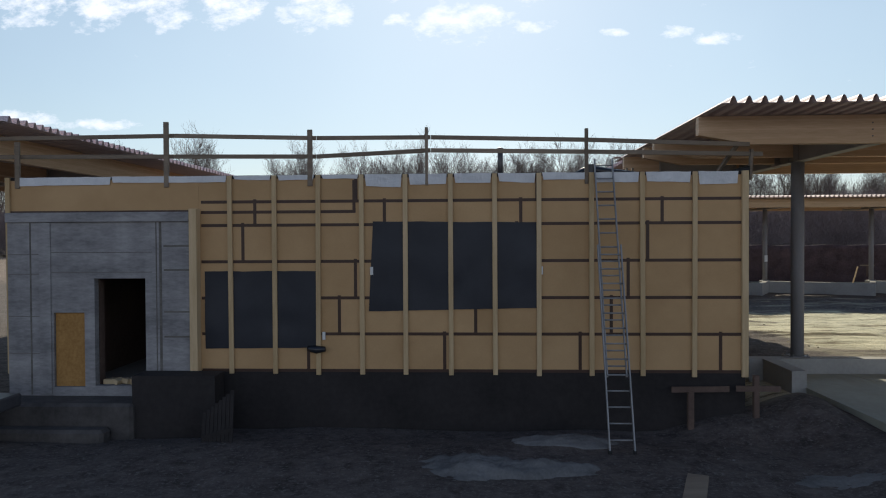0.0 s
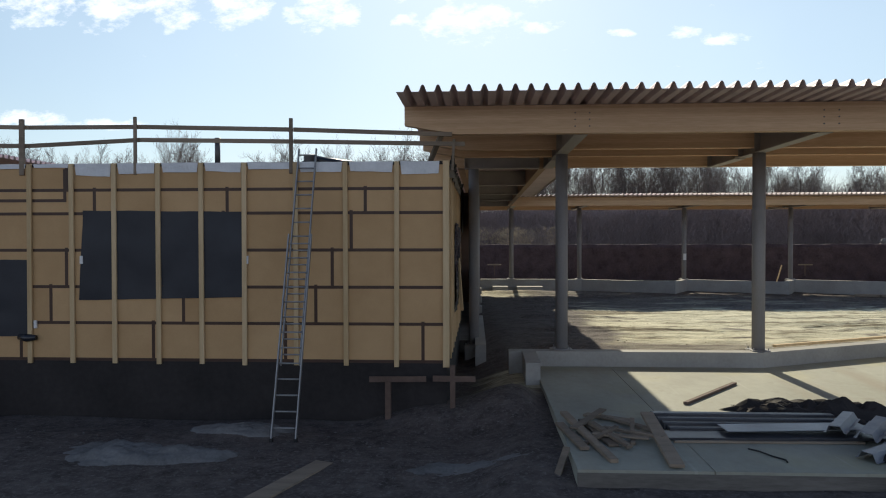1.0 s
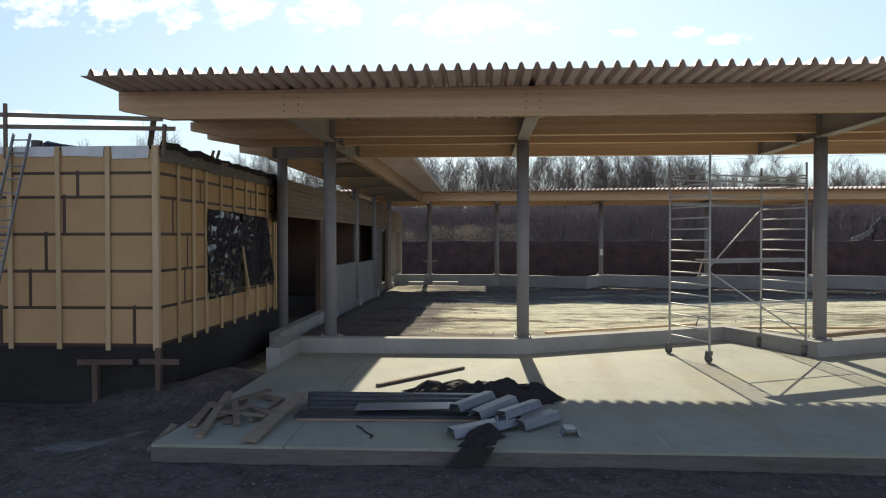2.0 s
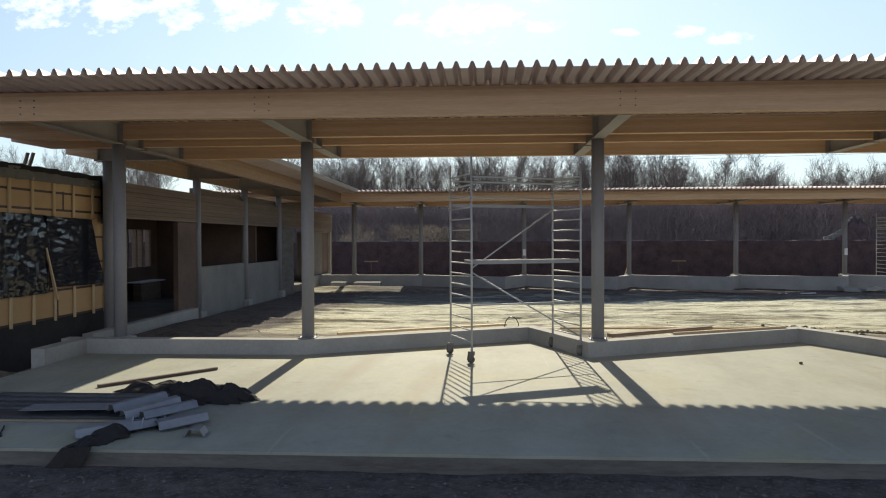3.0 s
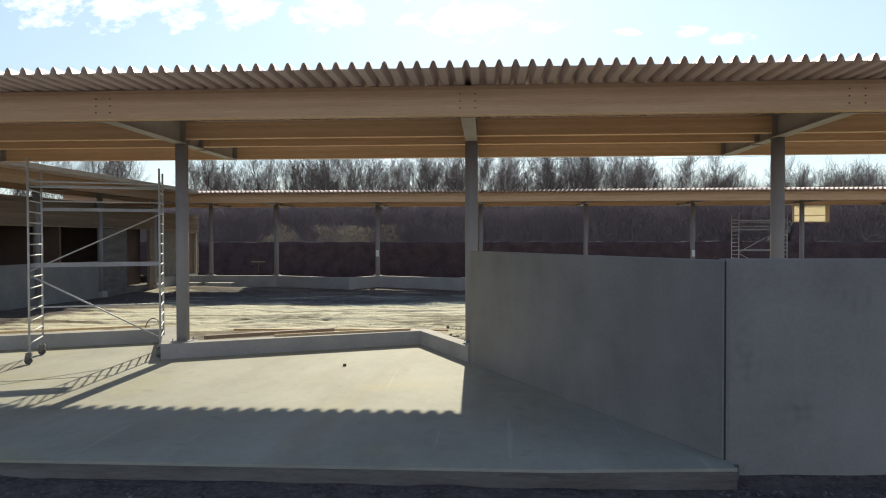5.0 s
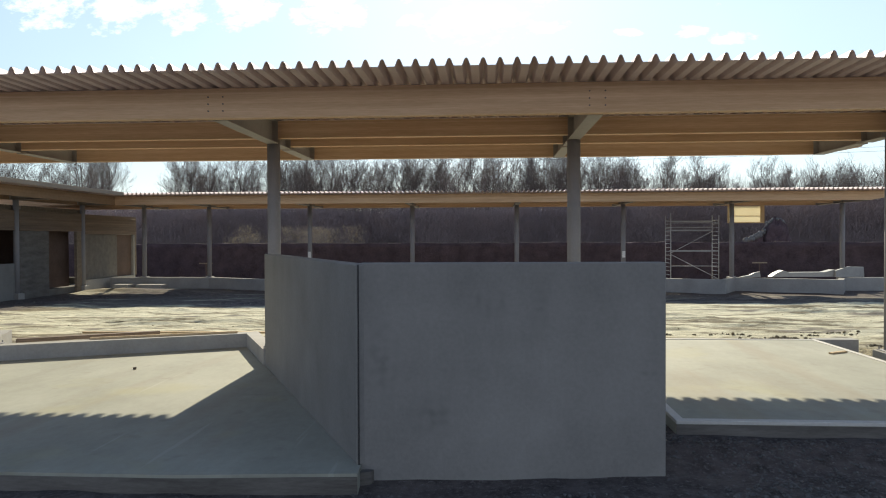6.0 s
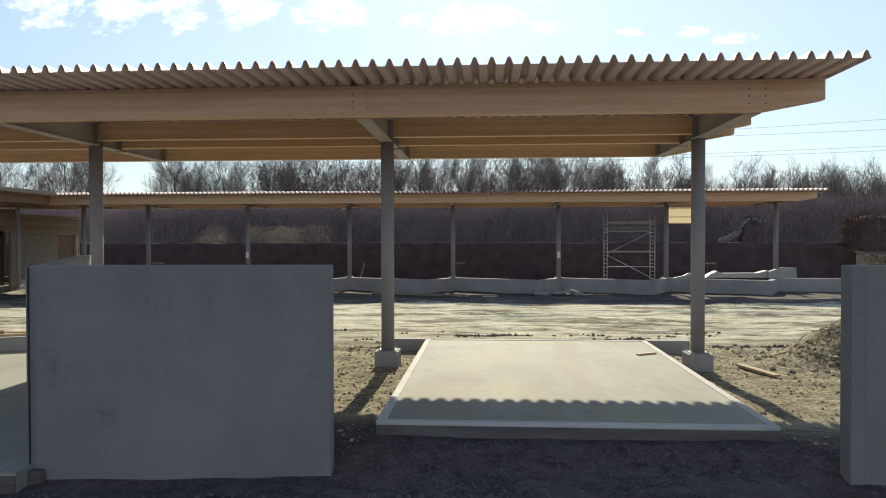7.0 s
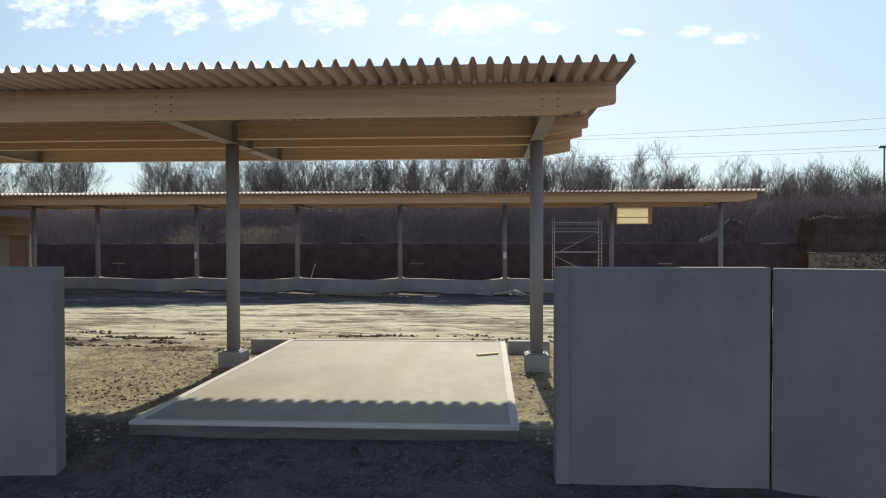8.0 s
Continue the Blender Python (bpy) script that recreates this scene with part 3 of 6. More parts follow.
# ---- slabs, kerbs and wall panels ----
SLAB = -0.06
def build_slabs():
    s = thing("floor_slab", "pale smooth concrete floor slab of the open hall", "floor slab", kind="structure")
    joints = [-5.42, -3.62]
    for a, b in zip(joints, joints[1:] + [None]):
        if b is None:
            poly = [(a + 0.006, -7.85), (15.2, -7.84), (17.43, -7.66), (17.40, -7.25), (14.3, -0.3), (12.6, 2.3), (6.75, -0.35), (5.5, 2.4), (0.0, -0.2), (a + 0.006, -0.2)]
        else:
            poly = [(a + 0.006, -7.85), (b - 0.006, -7.85), (b - 0.006, 3.2 if a > -3.7 else -0.1), (a + 0.006, 3.2 if a > -3.7 else -0.1)]
        part("slab_section", Geo().prism(poly, -0.38, SLAB), M["slab"], s)
    part("slab_face", Geo().prism([(-5.42, -7.862), (15.2, -7.852), (17.425, -7.672), (17.425, -7.664), (15.2, -7.844), (-5.42, -7.853)], -0.38, SLAB - 0.04), M["dirty"], s, "dirty shuttered slab edge")
    part("slab_footing", Geo().prism([(-5.36, -7.78), (17.1, -7.55), (13.6, -0.5), (-5.36, -0.5)], -0.7, -0.385), M["kerb"], s)
    t = thing("foundation_slab", "pale concrete slab with raised smooth rim", "floor slab", kind="structure")
    x0, x1, y0, y1, z = 21.70, 27.34, -6.05, 2.15, 0.215
    part("slab_core", Geo().box(x0, x1, y0, y1, -0.3, z), M["slab"], t)
    part("slab_face", Geo().box(x0 - 0.006, x1 + 0.006, y0 - 0.008, y0 - 0.002, -0.3, z - 0.045), M["dirty"], t, "dirty shuttered slab edge")
    w, h = 0.12, 0.014
    for a, b, c, d in (((x0 - 0.01, x1 + 0.01, y0 - 0.01, y0 + w), (x0 - 0.01, x1 + 0.01, y1 - w, y1 + 0.01), (x0 - 0.01, x0 + w, y0 + w, y1 - w), (x1 - w, x1 + 0.01, y0 + w, y1 - w))):
        part("slab_rim", Geo().box(a, b, c, d, z - 0.04, z + h, 0.006), M["rim"], t)


build_slabs()


def offset_line(pts, d):
    """The line moved sideways by d, to the left of its way."""
    out = []
    pts = [Vector(p) for p in pts]
    for i, p in enumerate(pts):
        ds = []
        if i:
            ds.append((p - pts[i - 1]).normalized())
        if i < len(pts) - 1:
            ds.append((pts[i + 1] - p).normalized())
        ns = [Vector((-q.y, q.x)) for q in ds]
        n = sum(ns, Vector((0, 0)))
        n.normalize()
        out.append(p + n * (d / max(n.dot(ns[0]), 0.35)))
    return out


def kerb_run(parent, pts, width, z0, z1, name="kerb_section"):
    back = offset_line(pts, width)
    for i in range(len(pts) - 1):
        a, b = Vector(pts[i]), Vector(pts[i + 1])
        part(name, Geo().prism([a, b, back[i + 1], back[i]], z0, z1), M["kerb"], parent)


def build_kerbs():
    k = thing("kerb", "low grey concrete upstand folded in a zigzag", "kerb", kind="structure")
    kerb_run(k, [(-5.72, -1.95), (-5.70, -0.38)], -0.32, -0.5, 0.30)
    kerb_run(k, [(-6.02, -0.376), (-0.02, -0.37), (5.49, 2.17), (6.70, -0.55), (12.58, 2.12), (13.92, -0.55)], 0.34, -0.4, 0.30)
    for x, y in ((-4.72, 0.0), (0.05, 0.05), (7.0, 0.0), (14.0, 0.1)):
        part("column_pad", Geo().box(x - 0.27, x + 0.27, y - 0.27, y + 0.27, -0.3, 0.297, 0.01), M["kerb"], k)
    f = thing("kerb_far", "grey concrete upstand folded in a zigzag", "kerb", kind="structure")
    pts = [(-13.0, 30.1), (-4.6, 30.1)]
    for i in range(-1, 6):
        if i >= 0:
            pts += [(7 * i + 0.1, 30.0)]
        pts += [(7 * i + 5.6, 27.4)] if i >= 0 else []
    pts += [(42.0, 30.0), (50.0, 30.0)]
    kerb_run(f, pts, 0.34, -1.3, 0.25)
    w = thing("kerb_wing", "low concrete sill along the open wing", "kerb", kind="structure")
    kerb_run(w, [(-6.55, 1.9), (-6.62, 9.2)], 0.3, -0.6, 0.10)
    b = thing("kerb_behind_slab", "short concrete kerb behind the foundation slab", "kerb", kind="structure")
    kerb_run(b, [(20.6, 2.28), (21.67, 2.28)], 0.3, -0.4, 0.2)
    kerb_run(b, [(27.42, 2.28), (28.5, 2.28)], 0.3, -0.4, 0.2)


build_kerbs()


def wall_panel(a, b, thick, z0, z1, label, mat="concrete"):
    """A precast concrete panel whose face towards the open side runs from a to b."""
    a, b = Vector(a), Vector(b)
    d = (b - a).normalized()
    n = Vector((-d.y, d.x))
    p = thing("wall_panel", label, "concrete panel", "precast wall panels")
    ln = (b - a).length
    mtx = Matrix(((d.x, n.x, 0, a.x), (d.y, n.y, 0, a.y), (0, 0, 1, 0), (0, 0, 0, 1)))
    geo = Geo().box(0, ln, 0, thick, z0, z1, 0.012)
    part("panel_body", geo, M[mat], p, at=mtx)
    return p


def build_panels():
    lab = "smooth grey precast concrete wall panel standing upright"
    wall_panel((13.98, -0.62), (17.355, -7.345), 0.24, SLAB - 0.004, 2.49, "grey precast concrete panel standing at an angle on the slab")
    p = wall_panel((17.394, -7.30), (21.28, -7.12), 0.24, -0.5, 2.51, "smooth grey precast concrete wall panel with dark smudges", "smudged")
    # added black strip drawing the dark open joint between the panels
    part("joint_seal", Geo().box(17.378, 17.392, -7.346, -7.20, -0.3, 2.49), M["rubber"], p, "black strip standing in for the dark joint gap")
    part("mortar_lump", Geo().prism([(17.40, -7.44), (17.55, -7.38), (17.57, -7.30), (17.42, -7.29)], -0.45, -0.13), M["dirty"], p, "mortar smeared at the panel foot")
    wall_panel((27.75, -7.09), (30.37, -7.06), 0.24, -0.5, 2.51, lab)
    # added strip behind the joint, keeping daylight from showing through
    part("joint_seal", Geo().box(30.35, 30.42, -6.98, -6.86, -0.4, 2.47), M["rubber"], bpy.data.objects["wall_panel.002"], "black strip standing in for the dark joint gap")
    wall_panel((30.392, -7.062), (34.2, -8.60), 0.24, -0.5, 2.50, "grey precast concrete wall panel set at an angle")
    # the raised vertical strip beside the second panel's free edge
    part("edge_strip", Geo().box(27.752, 27.93, -7.108, -7.0, -0.5, 2.512, 0.01), M["concrete"], bpy.data.objects["wall_panel.002"])


build_panels()

# ---- canopies ----
PITCH = 0.273


def rib_profile(n):
    one = [(0.0, 0.0), (0.128, 0.0), (0.146, 0.035), (0.164, 0.088), (0.180, 0.116), (0.2005, 0.126), (0.221, 0.116), (0.237, 0.088), (0.255, 0.035)]
    return [(x + k * PITCH, z) for k in range(n) for x, z in one] + [(n * PITCH, 0.0)]


def sheet_mesh(n=4, y0=-4.75, y1=4.75):
    prof = rib_profile(n)
    g, t = Geo(), 0.007
    k = len(prof)
    v = [(x, y, z + dz) for dz in (0, t) for y in (y0, y1) for x, z in prof]
    f = []
    for i in range(k - 1):
        f += [(i, i + 1, k + i + 1, k + i), (2 * k + i, 3 * k + i, 3 * k + i + 1, 2 * k + i + 1)]
        f += [(i, 2 * k + i, 2 * k + i + 1, i + 1), (k + i, k + i + 1, 3 * k + i + 1, 3 * k + i)]
    f += [(0, k, 3 * k, 2 * k), (k - 1, 3 * k - 1, 4 * k - 1, 2 * k - 1)]
    return mesh_of("roof_sheet", g.add(v, f), M["steel"])


SHEET = sheet_mesh()
# unseen rear overhang, added to lengthen the far roof's shadow
DEEP_SHADE_SHEET = sheet_mesh(4, -4.75, 7.5)
NARROW_SHEET = sheet_mesh(4, -4.75, -0.35)


def canopy(label, at, x0, x1, beams, taper=(True, True), sheets=None, rows=((-3.34, 5.07), (0.05, 5.19), (1.1, 5.135), (3.5, 5.09)), sheet=None, sheet_to=(-99, 99), wood="glulam"):
    """An open roof along x: long glulam beams, steel cross beams over the columns, ribbed steel sheets on top."""
    c = thing("canopy", label, "canopy", "open roofs round the yard", at=at)
    for y, zb in rows:
        zt = 5.62 if abs(y) > 3 else 5.585
        poly = [(x0, zt), (x1, zt)]
        poly += [(x1, zb + 0.185), (x1 - 1.0, zb)] if taper[1] else [(x1, zb)]
        poly += [(x0 + 1.0, zb), (x0, zb + 0.185)] if taper[0] else [(x0, zb)]
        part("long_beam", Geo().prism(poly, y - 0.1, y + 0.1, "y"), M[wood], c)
    for x in beams:
        for (a, _), (b, _) in zip(rows, rows[1:]):
            a2, b2 = a + 0.102, b - 0.102
            g = Geo().box(x - 0.14, x + 0.14, a2, b2, 5.06, 5.082, 0.003)
            g.box(x - 0.14, x + 0.14, a2, b2, 5.578, 5.60, 0.003)
            g.box(x - 0.008, x + 0.008, a2, b2, 5.08, 5.58)
            for y in (a2 + 0.006, b2 - 0.006):
                g.box(x - 0.135, x + 0.135, y - 0.006, y + 0.006, 5.083, 5.577)
            part("cross_beam", g, M["beam_paint"], c, "grey painted steel beam")
    s0, s1 = sheets or (x0 - 0.05, x1 + 0.05)
    n = int(round((s1 - s0) / (4 * PITCH)))
    for k in range(n):
        part("roof_sheet", (sheet if sheet_to[0] < s0 + k * (s1 - s0) / n < sheet_to[1] else None) or SHEET, None, c, at=Matrix.Translation((s0 + k * (s1 - s0) / n, 0, 5.628)) @ Matrix.Diagonal(((s1 - s0) / n / (4 * PITCH), 1, 1, 1)))
    return c


WING_ROWS = (3.4, 9.8, 15.2, 20.6, 26.9)
canopy("open timber canopy with ribbed steel roof on grey columns", pose(0, 0, 0), -8.20, 29.15, [-4.72, 0, 7, 14, 21, 28], sheets=(-8.21, 29.22))
canopy("open timber canopy with ribbed steel roof across the yard", pose(0, 30.4, 0), -13.0, 43.0, [-4.6, 0, 7, 14, 21, 28, 35, 42], taper=(False, True), sheet=DEEP_SHADE_SHEET, sheet_to=(-1.5, 34))
wing_roof = canopy("timber canopy with ribbed steel roof over the open wing", pose(-8.22, 0, 0, 0, 0, 90), 3.46, 27.0, WING_ROWS, taper=(False, False), sheets=(4.78, 25.62), rows=((-3.34, 5.07), (-0.95, 5.07)), sheet=NARROW_SHEET, wood="shaded_glulam")
canopy("timber canopy with ribbed steel roof beside the timber block", pose(-26.75, 0, 0, 0, 0, 90), -3.9, 34.0, [-2, 5, 12, 19, 26], taper=(True, False))


for bx in (-4.72, 0, 7, 14, 21, 28):
    joint = thing("beam_bolts", "dark bolt heads in the outer timber beam", "bolts", "bolted beam joints")
    for dx in (-0.14, 0.14):
        for z in (5.20, 5.33, 5.46):
            part("bolt", Geo().tube([(bx + dx, -3.456, z), (bx + dx, -3.438, z)], 0.014, 8), M["darkmetal"], joint)
part("edge_board", Geo().box(4.79, 25.6, -4.775, -4.757, 5.56, 5.78, 0.004), M["weathered"], wing_roof, "dark timber edge board")
# unseen strip added to stop sun leaking between the two roofs
part("cover_flashing", Geo().box(4.62, 5.12, -4.75, 0.02, 5.765, 5.772), M["steel"], wing_roof)


def column(x, y, z0, z1=5.06, r=0.15, foot=None):
    c = thing("column", "round grey concrete column with steel foot plate", "column", "columns of the canopies", at=pose(x, y, 0))
    n = 24
    g = Geo().tube([(0, 0, z0 + 0.02), (0, 0, z1 - 0.004)], r, n)
    part("shaft", g, M["column"], c, smooth=True)
    part("foot_plate", Geo().box(-0.21, 0.21, -0.21, 0.21, z0 + 0.002, z0 + 0.022, 0.004), M["zinc"], c, "galvanised steel plate")
    for sx in (-1, 1):
        for sy in (-1, 1):
            part("bolt", Geo().tube([(0.175 * sx, 0.175 * sy, z0 + 0.02), (0.175 * sx, 0.175 * sy, z0 + 0.075)], 0.014, 6), M["zinc"], c)
    if foot is not None:
        part("plinth", Geo().box(-0.27, 0.27, -0.27, 0.27, foot, z0, 0.012), M["kerb"], c, "cast concrete plinth")
    return c


for x, y in ((-4.72, 0), (0, 0), (7, 0), (14, 0.05)):
    column(x, y, 0.30)
for x in (21, 28):
    column(x, -0.05, 0.28, foot=-0.45)
for x in (-4.6, 0, 7, 14, 21, 28, 35, 42):
    column(x, 30.4, 0.27, foot=-0.6)
for y in WING_ROWS:
    column(-6.9, y, -0.12, foot=-0.7)


# ---- timber block ----
FY, SX = -3.60, -7.36          # front face and side face of the boarding
TOP, BASE = 4.46, 0.57


def wrinkled(x0, x1, z0, z1, at, amp=0.03, nx=24, nz=12, seed=0.0, skew=None, freq=2.0):
    """A loose sheet in the x-z plane with folds and a little thickness; skew moves its four corners."""
    g = Geo()
    sk = skew or ((0, 0), (0, 0), (0, 0), (0, 0))
    front = []
    for j in range(nz + 1):
        for i in range(nx + 1):
            a, b = i / nx, j / nz
            x = x0 + (x1 - x0) * a
            z = z0 + (z1 - z0) * b
            w = [(1 - a) * (1 - b), a * (1 - b), (1 - a) * b, a * b]
            x += sum(wi * s[0] for wi, s in zip(w, sk))
            z += sum(wi * s[1] for wi, s in zip(w, sk))
            n = noise.fractal((x * freq + seed, z * freq * 0.8, seed), 0.9, 2.2, 4)
            z += 0.5 * amp * n * (b == 0 or b == 1)
            front.append((x, -amp * (0.6 + n), z))
    k = nx + 1
    fc = [(j * k + i, j * k + i + 1, (j + 1) * k + i + 1, (j + 1) * k + i) for j in range(nz) for i in range(nx)]
    g.add(front, fc, at)
    g.add([(x, y + 0.006, z) for x, y, z in front], [f[::-1] for f in fc], at)
    return g


def build_block():
    b = thing("timber_block", "unfinished timber block clad in taped brown fibreboard", "building")
    # structure behind the boards
    part("wall_core", Geo().box(-22.2, -20.29, FY + 0.03, FY + 0.22, 0.2, TOP), M["interior"], b)
    part("wall_core", Geo().box(-20.29, -19.24, FY + 0.03, FY + 0.22, 2.47, TOP), M["interior"], b)
    part("wall_core", Geo().box(-19.24, SX - 0.03, FY + 0.03, FY + 0.22, 0.4, TOP), M["interior"], b)
    part("wall_core", Geo().box(SX - 0.22, SX - 0.03, FY + 0.222, 4.15, 0.4, TOP), M["interior"], b)
    part("wall_core", Geo().box(-22.2, SX - 0.222, 3.96, 4.15, 0.4, TOP), M["interior"], b)
    part("roof_deck", Geo().box(-22.25, SX + 0.02, FY + 0.0, 4.2, TOP, TOP + 0.07, 0.01), M["membrane"], b, "black membrane on the flat roof")
    rows = [0.602, 1.337, 2.06, 2.793, 3.525, 3.997, TOP]
    # joints of each course, along the front
    cuts = {0: [-18.14, -15.98, -13.24, -10.56, -7.83], 1: [-15.35, -12.62, -9.95], 2: [-15.02, -12.2, -9.62],
            3: [-17.3, -14.2, -11.8, -9.24], 4: [-17.05, -14.43, -11.72, -8.96], 5: [-15.0, -11.4]}
    for r in range(6):
        xs = [-18.2] + [c for c in cuts[r] if c > -18.1] + [SX]
        for a, c in zip(xs, xs[1:]):
            part("board", Geo().box(a + 0.002, c - 0.002, FY, FY + 0.028, rows[r] + 0.001, rows[r + 1] - 0.001), M["fibre"], b)
        for c in xs[1:-1]:
            part("tape", Geo().box(c - 0.032, c + 0.032, FY - 0.004, FY, rows[r] + 0.0, rows[r + 1] + 0.05), M["tape"], b)
    for r, z in enumerate(rows[:-1]):
        part("tape", Geo().box(-18.15 if r else -18.15, SX, FY - 0.007, FY, z - 0.03, z + 0.03), M["tape"], b)
    part("tape", Geo().box(-18.15, -15.05, FY - 0.0075, FY, 3.76, 3.82), M["tape"], b)
    part("tape", Geo().box(-15.07, -15.01, FY - 0.0078, FY, 3.76, 4.42), M["tape"], b)
    part("board", Geo().box(-22.2, -18.2, FY - 0.002, FY + 0.028, 3.84, TOP), M["fibre"], b)
    part("tape", Geo().box(-22.1, -18.2, FY - 0.03, FY - 0.002, 3.80, 3.84), M["tape"], b)
    for x, z0 in ((-17.545, 0.54), (-16.645, 0.54), (-15.762, 0.52), (-14.884, 0.53), (-14.011, 0.53), (-13.109, 0.52), (-12.235, 0.53), (-11.366, 0.51),
                  (-10.336, 0.52), (-9.346, 0.52), (-8.34, 0.50), (-22.14, 0.52)):
        lean = 0.03 * noise.noise((x, 1, 2))
        part("batten", Geo().beam((x - lean, FY - 0.035, z0), (x + lean, FY - 0.035, 4.52), 0.095, 0.045, 0.004, up=(0, 1, 0)), M["batten"], b)
    part("corner_post", Geo().box(SX - 0.075, SX + 0.05, FY - 0.06, FY + 0.05, 0.50, 4.53, 0.006), M["batten"], b)
    # side wall
    ycuts = {0: [-1.2, 1.6], 1: [-2.35, 0.4], 2: [-2.2, 1.0], 3: [-2.9], 4: [-1.5, 1.9], 5: [0.6]}
    for r in range(6):
        ys = [FY + 0.03] + ycuts[r] + [4.18]
        for a, c in zip(ys, ys[1:]):
            part("board", Geo().box(SX - 0.028, SX, a + 0.002, c - 0.002, rows[r] + 0.001, rows[r + 1] - 0.001), M["fibre"], b)
        for c in ys[1:-1]:
            part("tape", Geo().box(SX, SX + 0.004, c - 0.032, c + 0.032, rows[r], rows[r + 1] + 0.05), M["tape"], b)
        part("tape", Geo().box(SX, SX + 0.007, FY + 0.05, 4.18, rows[r] - 0.03, rows[r] + 0.03), M["tape"], b)
    for y in (-2.7, -1.94, -1.25):
        part("batten", Geo().box(SX + 0.012, SX + 0.057, y - 0.045, y + 0.045, 0.52, 4.45, 0.004), M["batten"], b)
    for y in (-0.33, 0.54, 1.44, 2.33, 3.29):
        part("batten", Geo().box(SX + 0.012, SX + 0.057, y - 0.045, y + 0.045, 0.52, 1.7, 0.004), M["batten"], b)
        part("batten", Geo().box(SX + 0.012, SX + 0.057, y - 0.045, y + 0.045, 3.36, 4.4, 0.004), M["batten"], b)
    part("batten", Geo().box(SX + 0.012, SX + 0.057, 3.85, 3.95, 0.52, 4.4, 0.004), M["batten"], b)
    part("batten", Geo().box(SX + 0.012, SX + 0.06, 4.05, 4.15, 0.52, 4.4, 0.004), M["batten"], b)
    part("batten", Geo().beam((SX + 0.16, 1.35, 1.1), (SX + 0.07, 1.0, 2.5), 0.09, 0.04, 0.004), M["batten"], b)
    # foil over the window openings
    front = Matrix.Translation((0, FY - 0.010, 0))
    part("window_foil", wrinkled(-18.08, -15.78, 1.04, 2.60, front, 0.022, seed=1.0, skew=((0, 0), (0, 0.02), (0, 0), (0, 0))), M["flat_foil"], b, "black foil stapled over the window opening", True)
    part("window_foil", wrinkled(-14.66, -11.42, 1.82, 3.575, front, 0.022, 30, seed=7.0, skew=((-0.09, -0.03), (0.08, 0.04), (0, 0.01), (0, -0.02))), M["flat_foil"], b, "black foil stapled over the window opening", True)
    side = Matrix.Translation((SX + 0.045, 0, 0)) @ Matrix.Rotation(radians(90), 4, "Z")
    part("window_foil", wrinkled(-1.27, 1.15, 1.30, 3.38, side, 0.06, 60, 50, 3.0, freq=1.6), M["creased"], b, "glossy creased black foil over the window opening", True)
    part("window_foil", wrinkled(1.05, 3.72, 1.38, 3.36, Matrix.Translation((0.015, 0, 0)) @ side, 0.035, 60, 40, 5.0, skew=((0, 0.05), (0.1, 0.0), (0, 0), (-0.55, -0.05)), freq=1.0), M["creased"], b, "loose black foil sheet over the window opening", True)
    part("foil_roll", Geo().tube([(-15.98, FY - 0.06, 1.05), (-15.8, FY - 0.08, 1.03), (-15.62, FY - 0.07, 1.04)], [0.06, 0.085, 0.05], 8), M["foil"], b, smooth=True)
    for x, z in ((-14.69, 2.6), (-11.32, 2.6), (-15.66, 1.3)):
        part("bracket", Geo().box(x - 0.03, x + 0.03, FY - 0.05, FY - 0.01, z - 0.08, z + 0.08, 0.005), M["white"], b, "small white bracket")
    # white membrane turned over the top edge, between the battens
    edges = [(-22.0, -20.0), (-19.98, -17.62), (-17.48, -16.72), (-16.58, -15.84), (-15.69, -14.95), (-14.82, -14.08), (-13.94, -13.18), (-13.04, -12.30), (-12.17, -11.43), (-11.3, -10.4), (-10.27, -9.41), (-9.28, -8.41), (-8.27, -7.5)]
    for n, (x0, x1) in enumerate(edges):
        drop = (0.16, 0.13, 0.10, 0.09, 0.08, 0.26, 0.20, 0.19, 0.19, 0.13, 0.20, 0.21, 0.24)[n]
        part("roof_foil", wrinkled(x0, x1, TOP + 0.05 - drop, TOP + 0.065, Matrix.Translation((0, FY - 0.012, 0)), 0.02, 16, 6, n * 3.3, skew=((0.03, 0.02 * (n % 3)), (-0.02, 0.015), (0, 0), (0, 0))), M["white_foil"], b, "wrinkled white roof membrane", True)
    part("roof_edge", wrinkled(FY, 4.25, TOP - 0.22, TOP + 0.08, Matrix.Translation((SX + 0.03, 0, 0)) @ Matrix.Rotation(radians(90), 4, "Z"), 0.06, 60, 5, 11.0), M["stain"], b, "grey creased membrane edge", True)
    part("roof_edge", wrinkled(FY, 4.25, TOP + 0.02, TOP + 0.17, Matrix.Translation((SX + 0.05, 0, 0)) @ Matrix.Rotation(radians(90), 4, "Z"), 0.08, 60, 3, 14.0), M["membrane"], b, "torn black membrane edge", True)
    part("roof_corner_flap", wrinkled(3.6, 4.3, 3.2, TOP + 0.05, Matrix.Translation((SX + 0.09, 0, 0)) @ Matrix.Rotation(radians(90), 4, "Z"), 0.05, 12, 16, 19.0), M["membrane"], b, "hanging black membrane", True)
    # sealed base below the boards
    part("base_wall", Geo().box(-18.95, SX + 0.0, FY - 0.012, FY + 0.3, -0.9, BASE), M["membrane"], b, "base sealed with black membrane")
    part("base_wall", Geo().box(SX - 0.3, SX + 0.012, FY + 0.302, 4.2, -0.9, BASE), M["membrane"], b)
    return b


build_block()


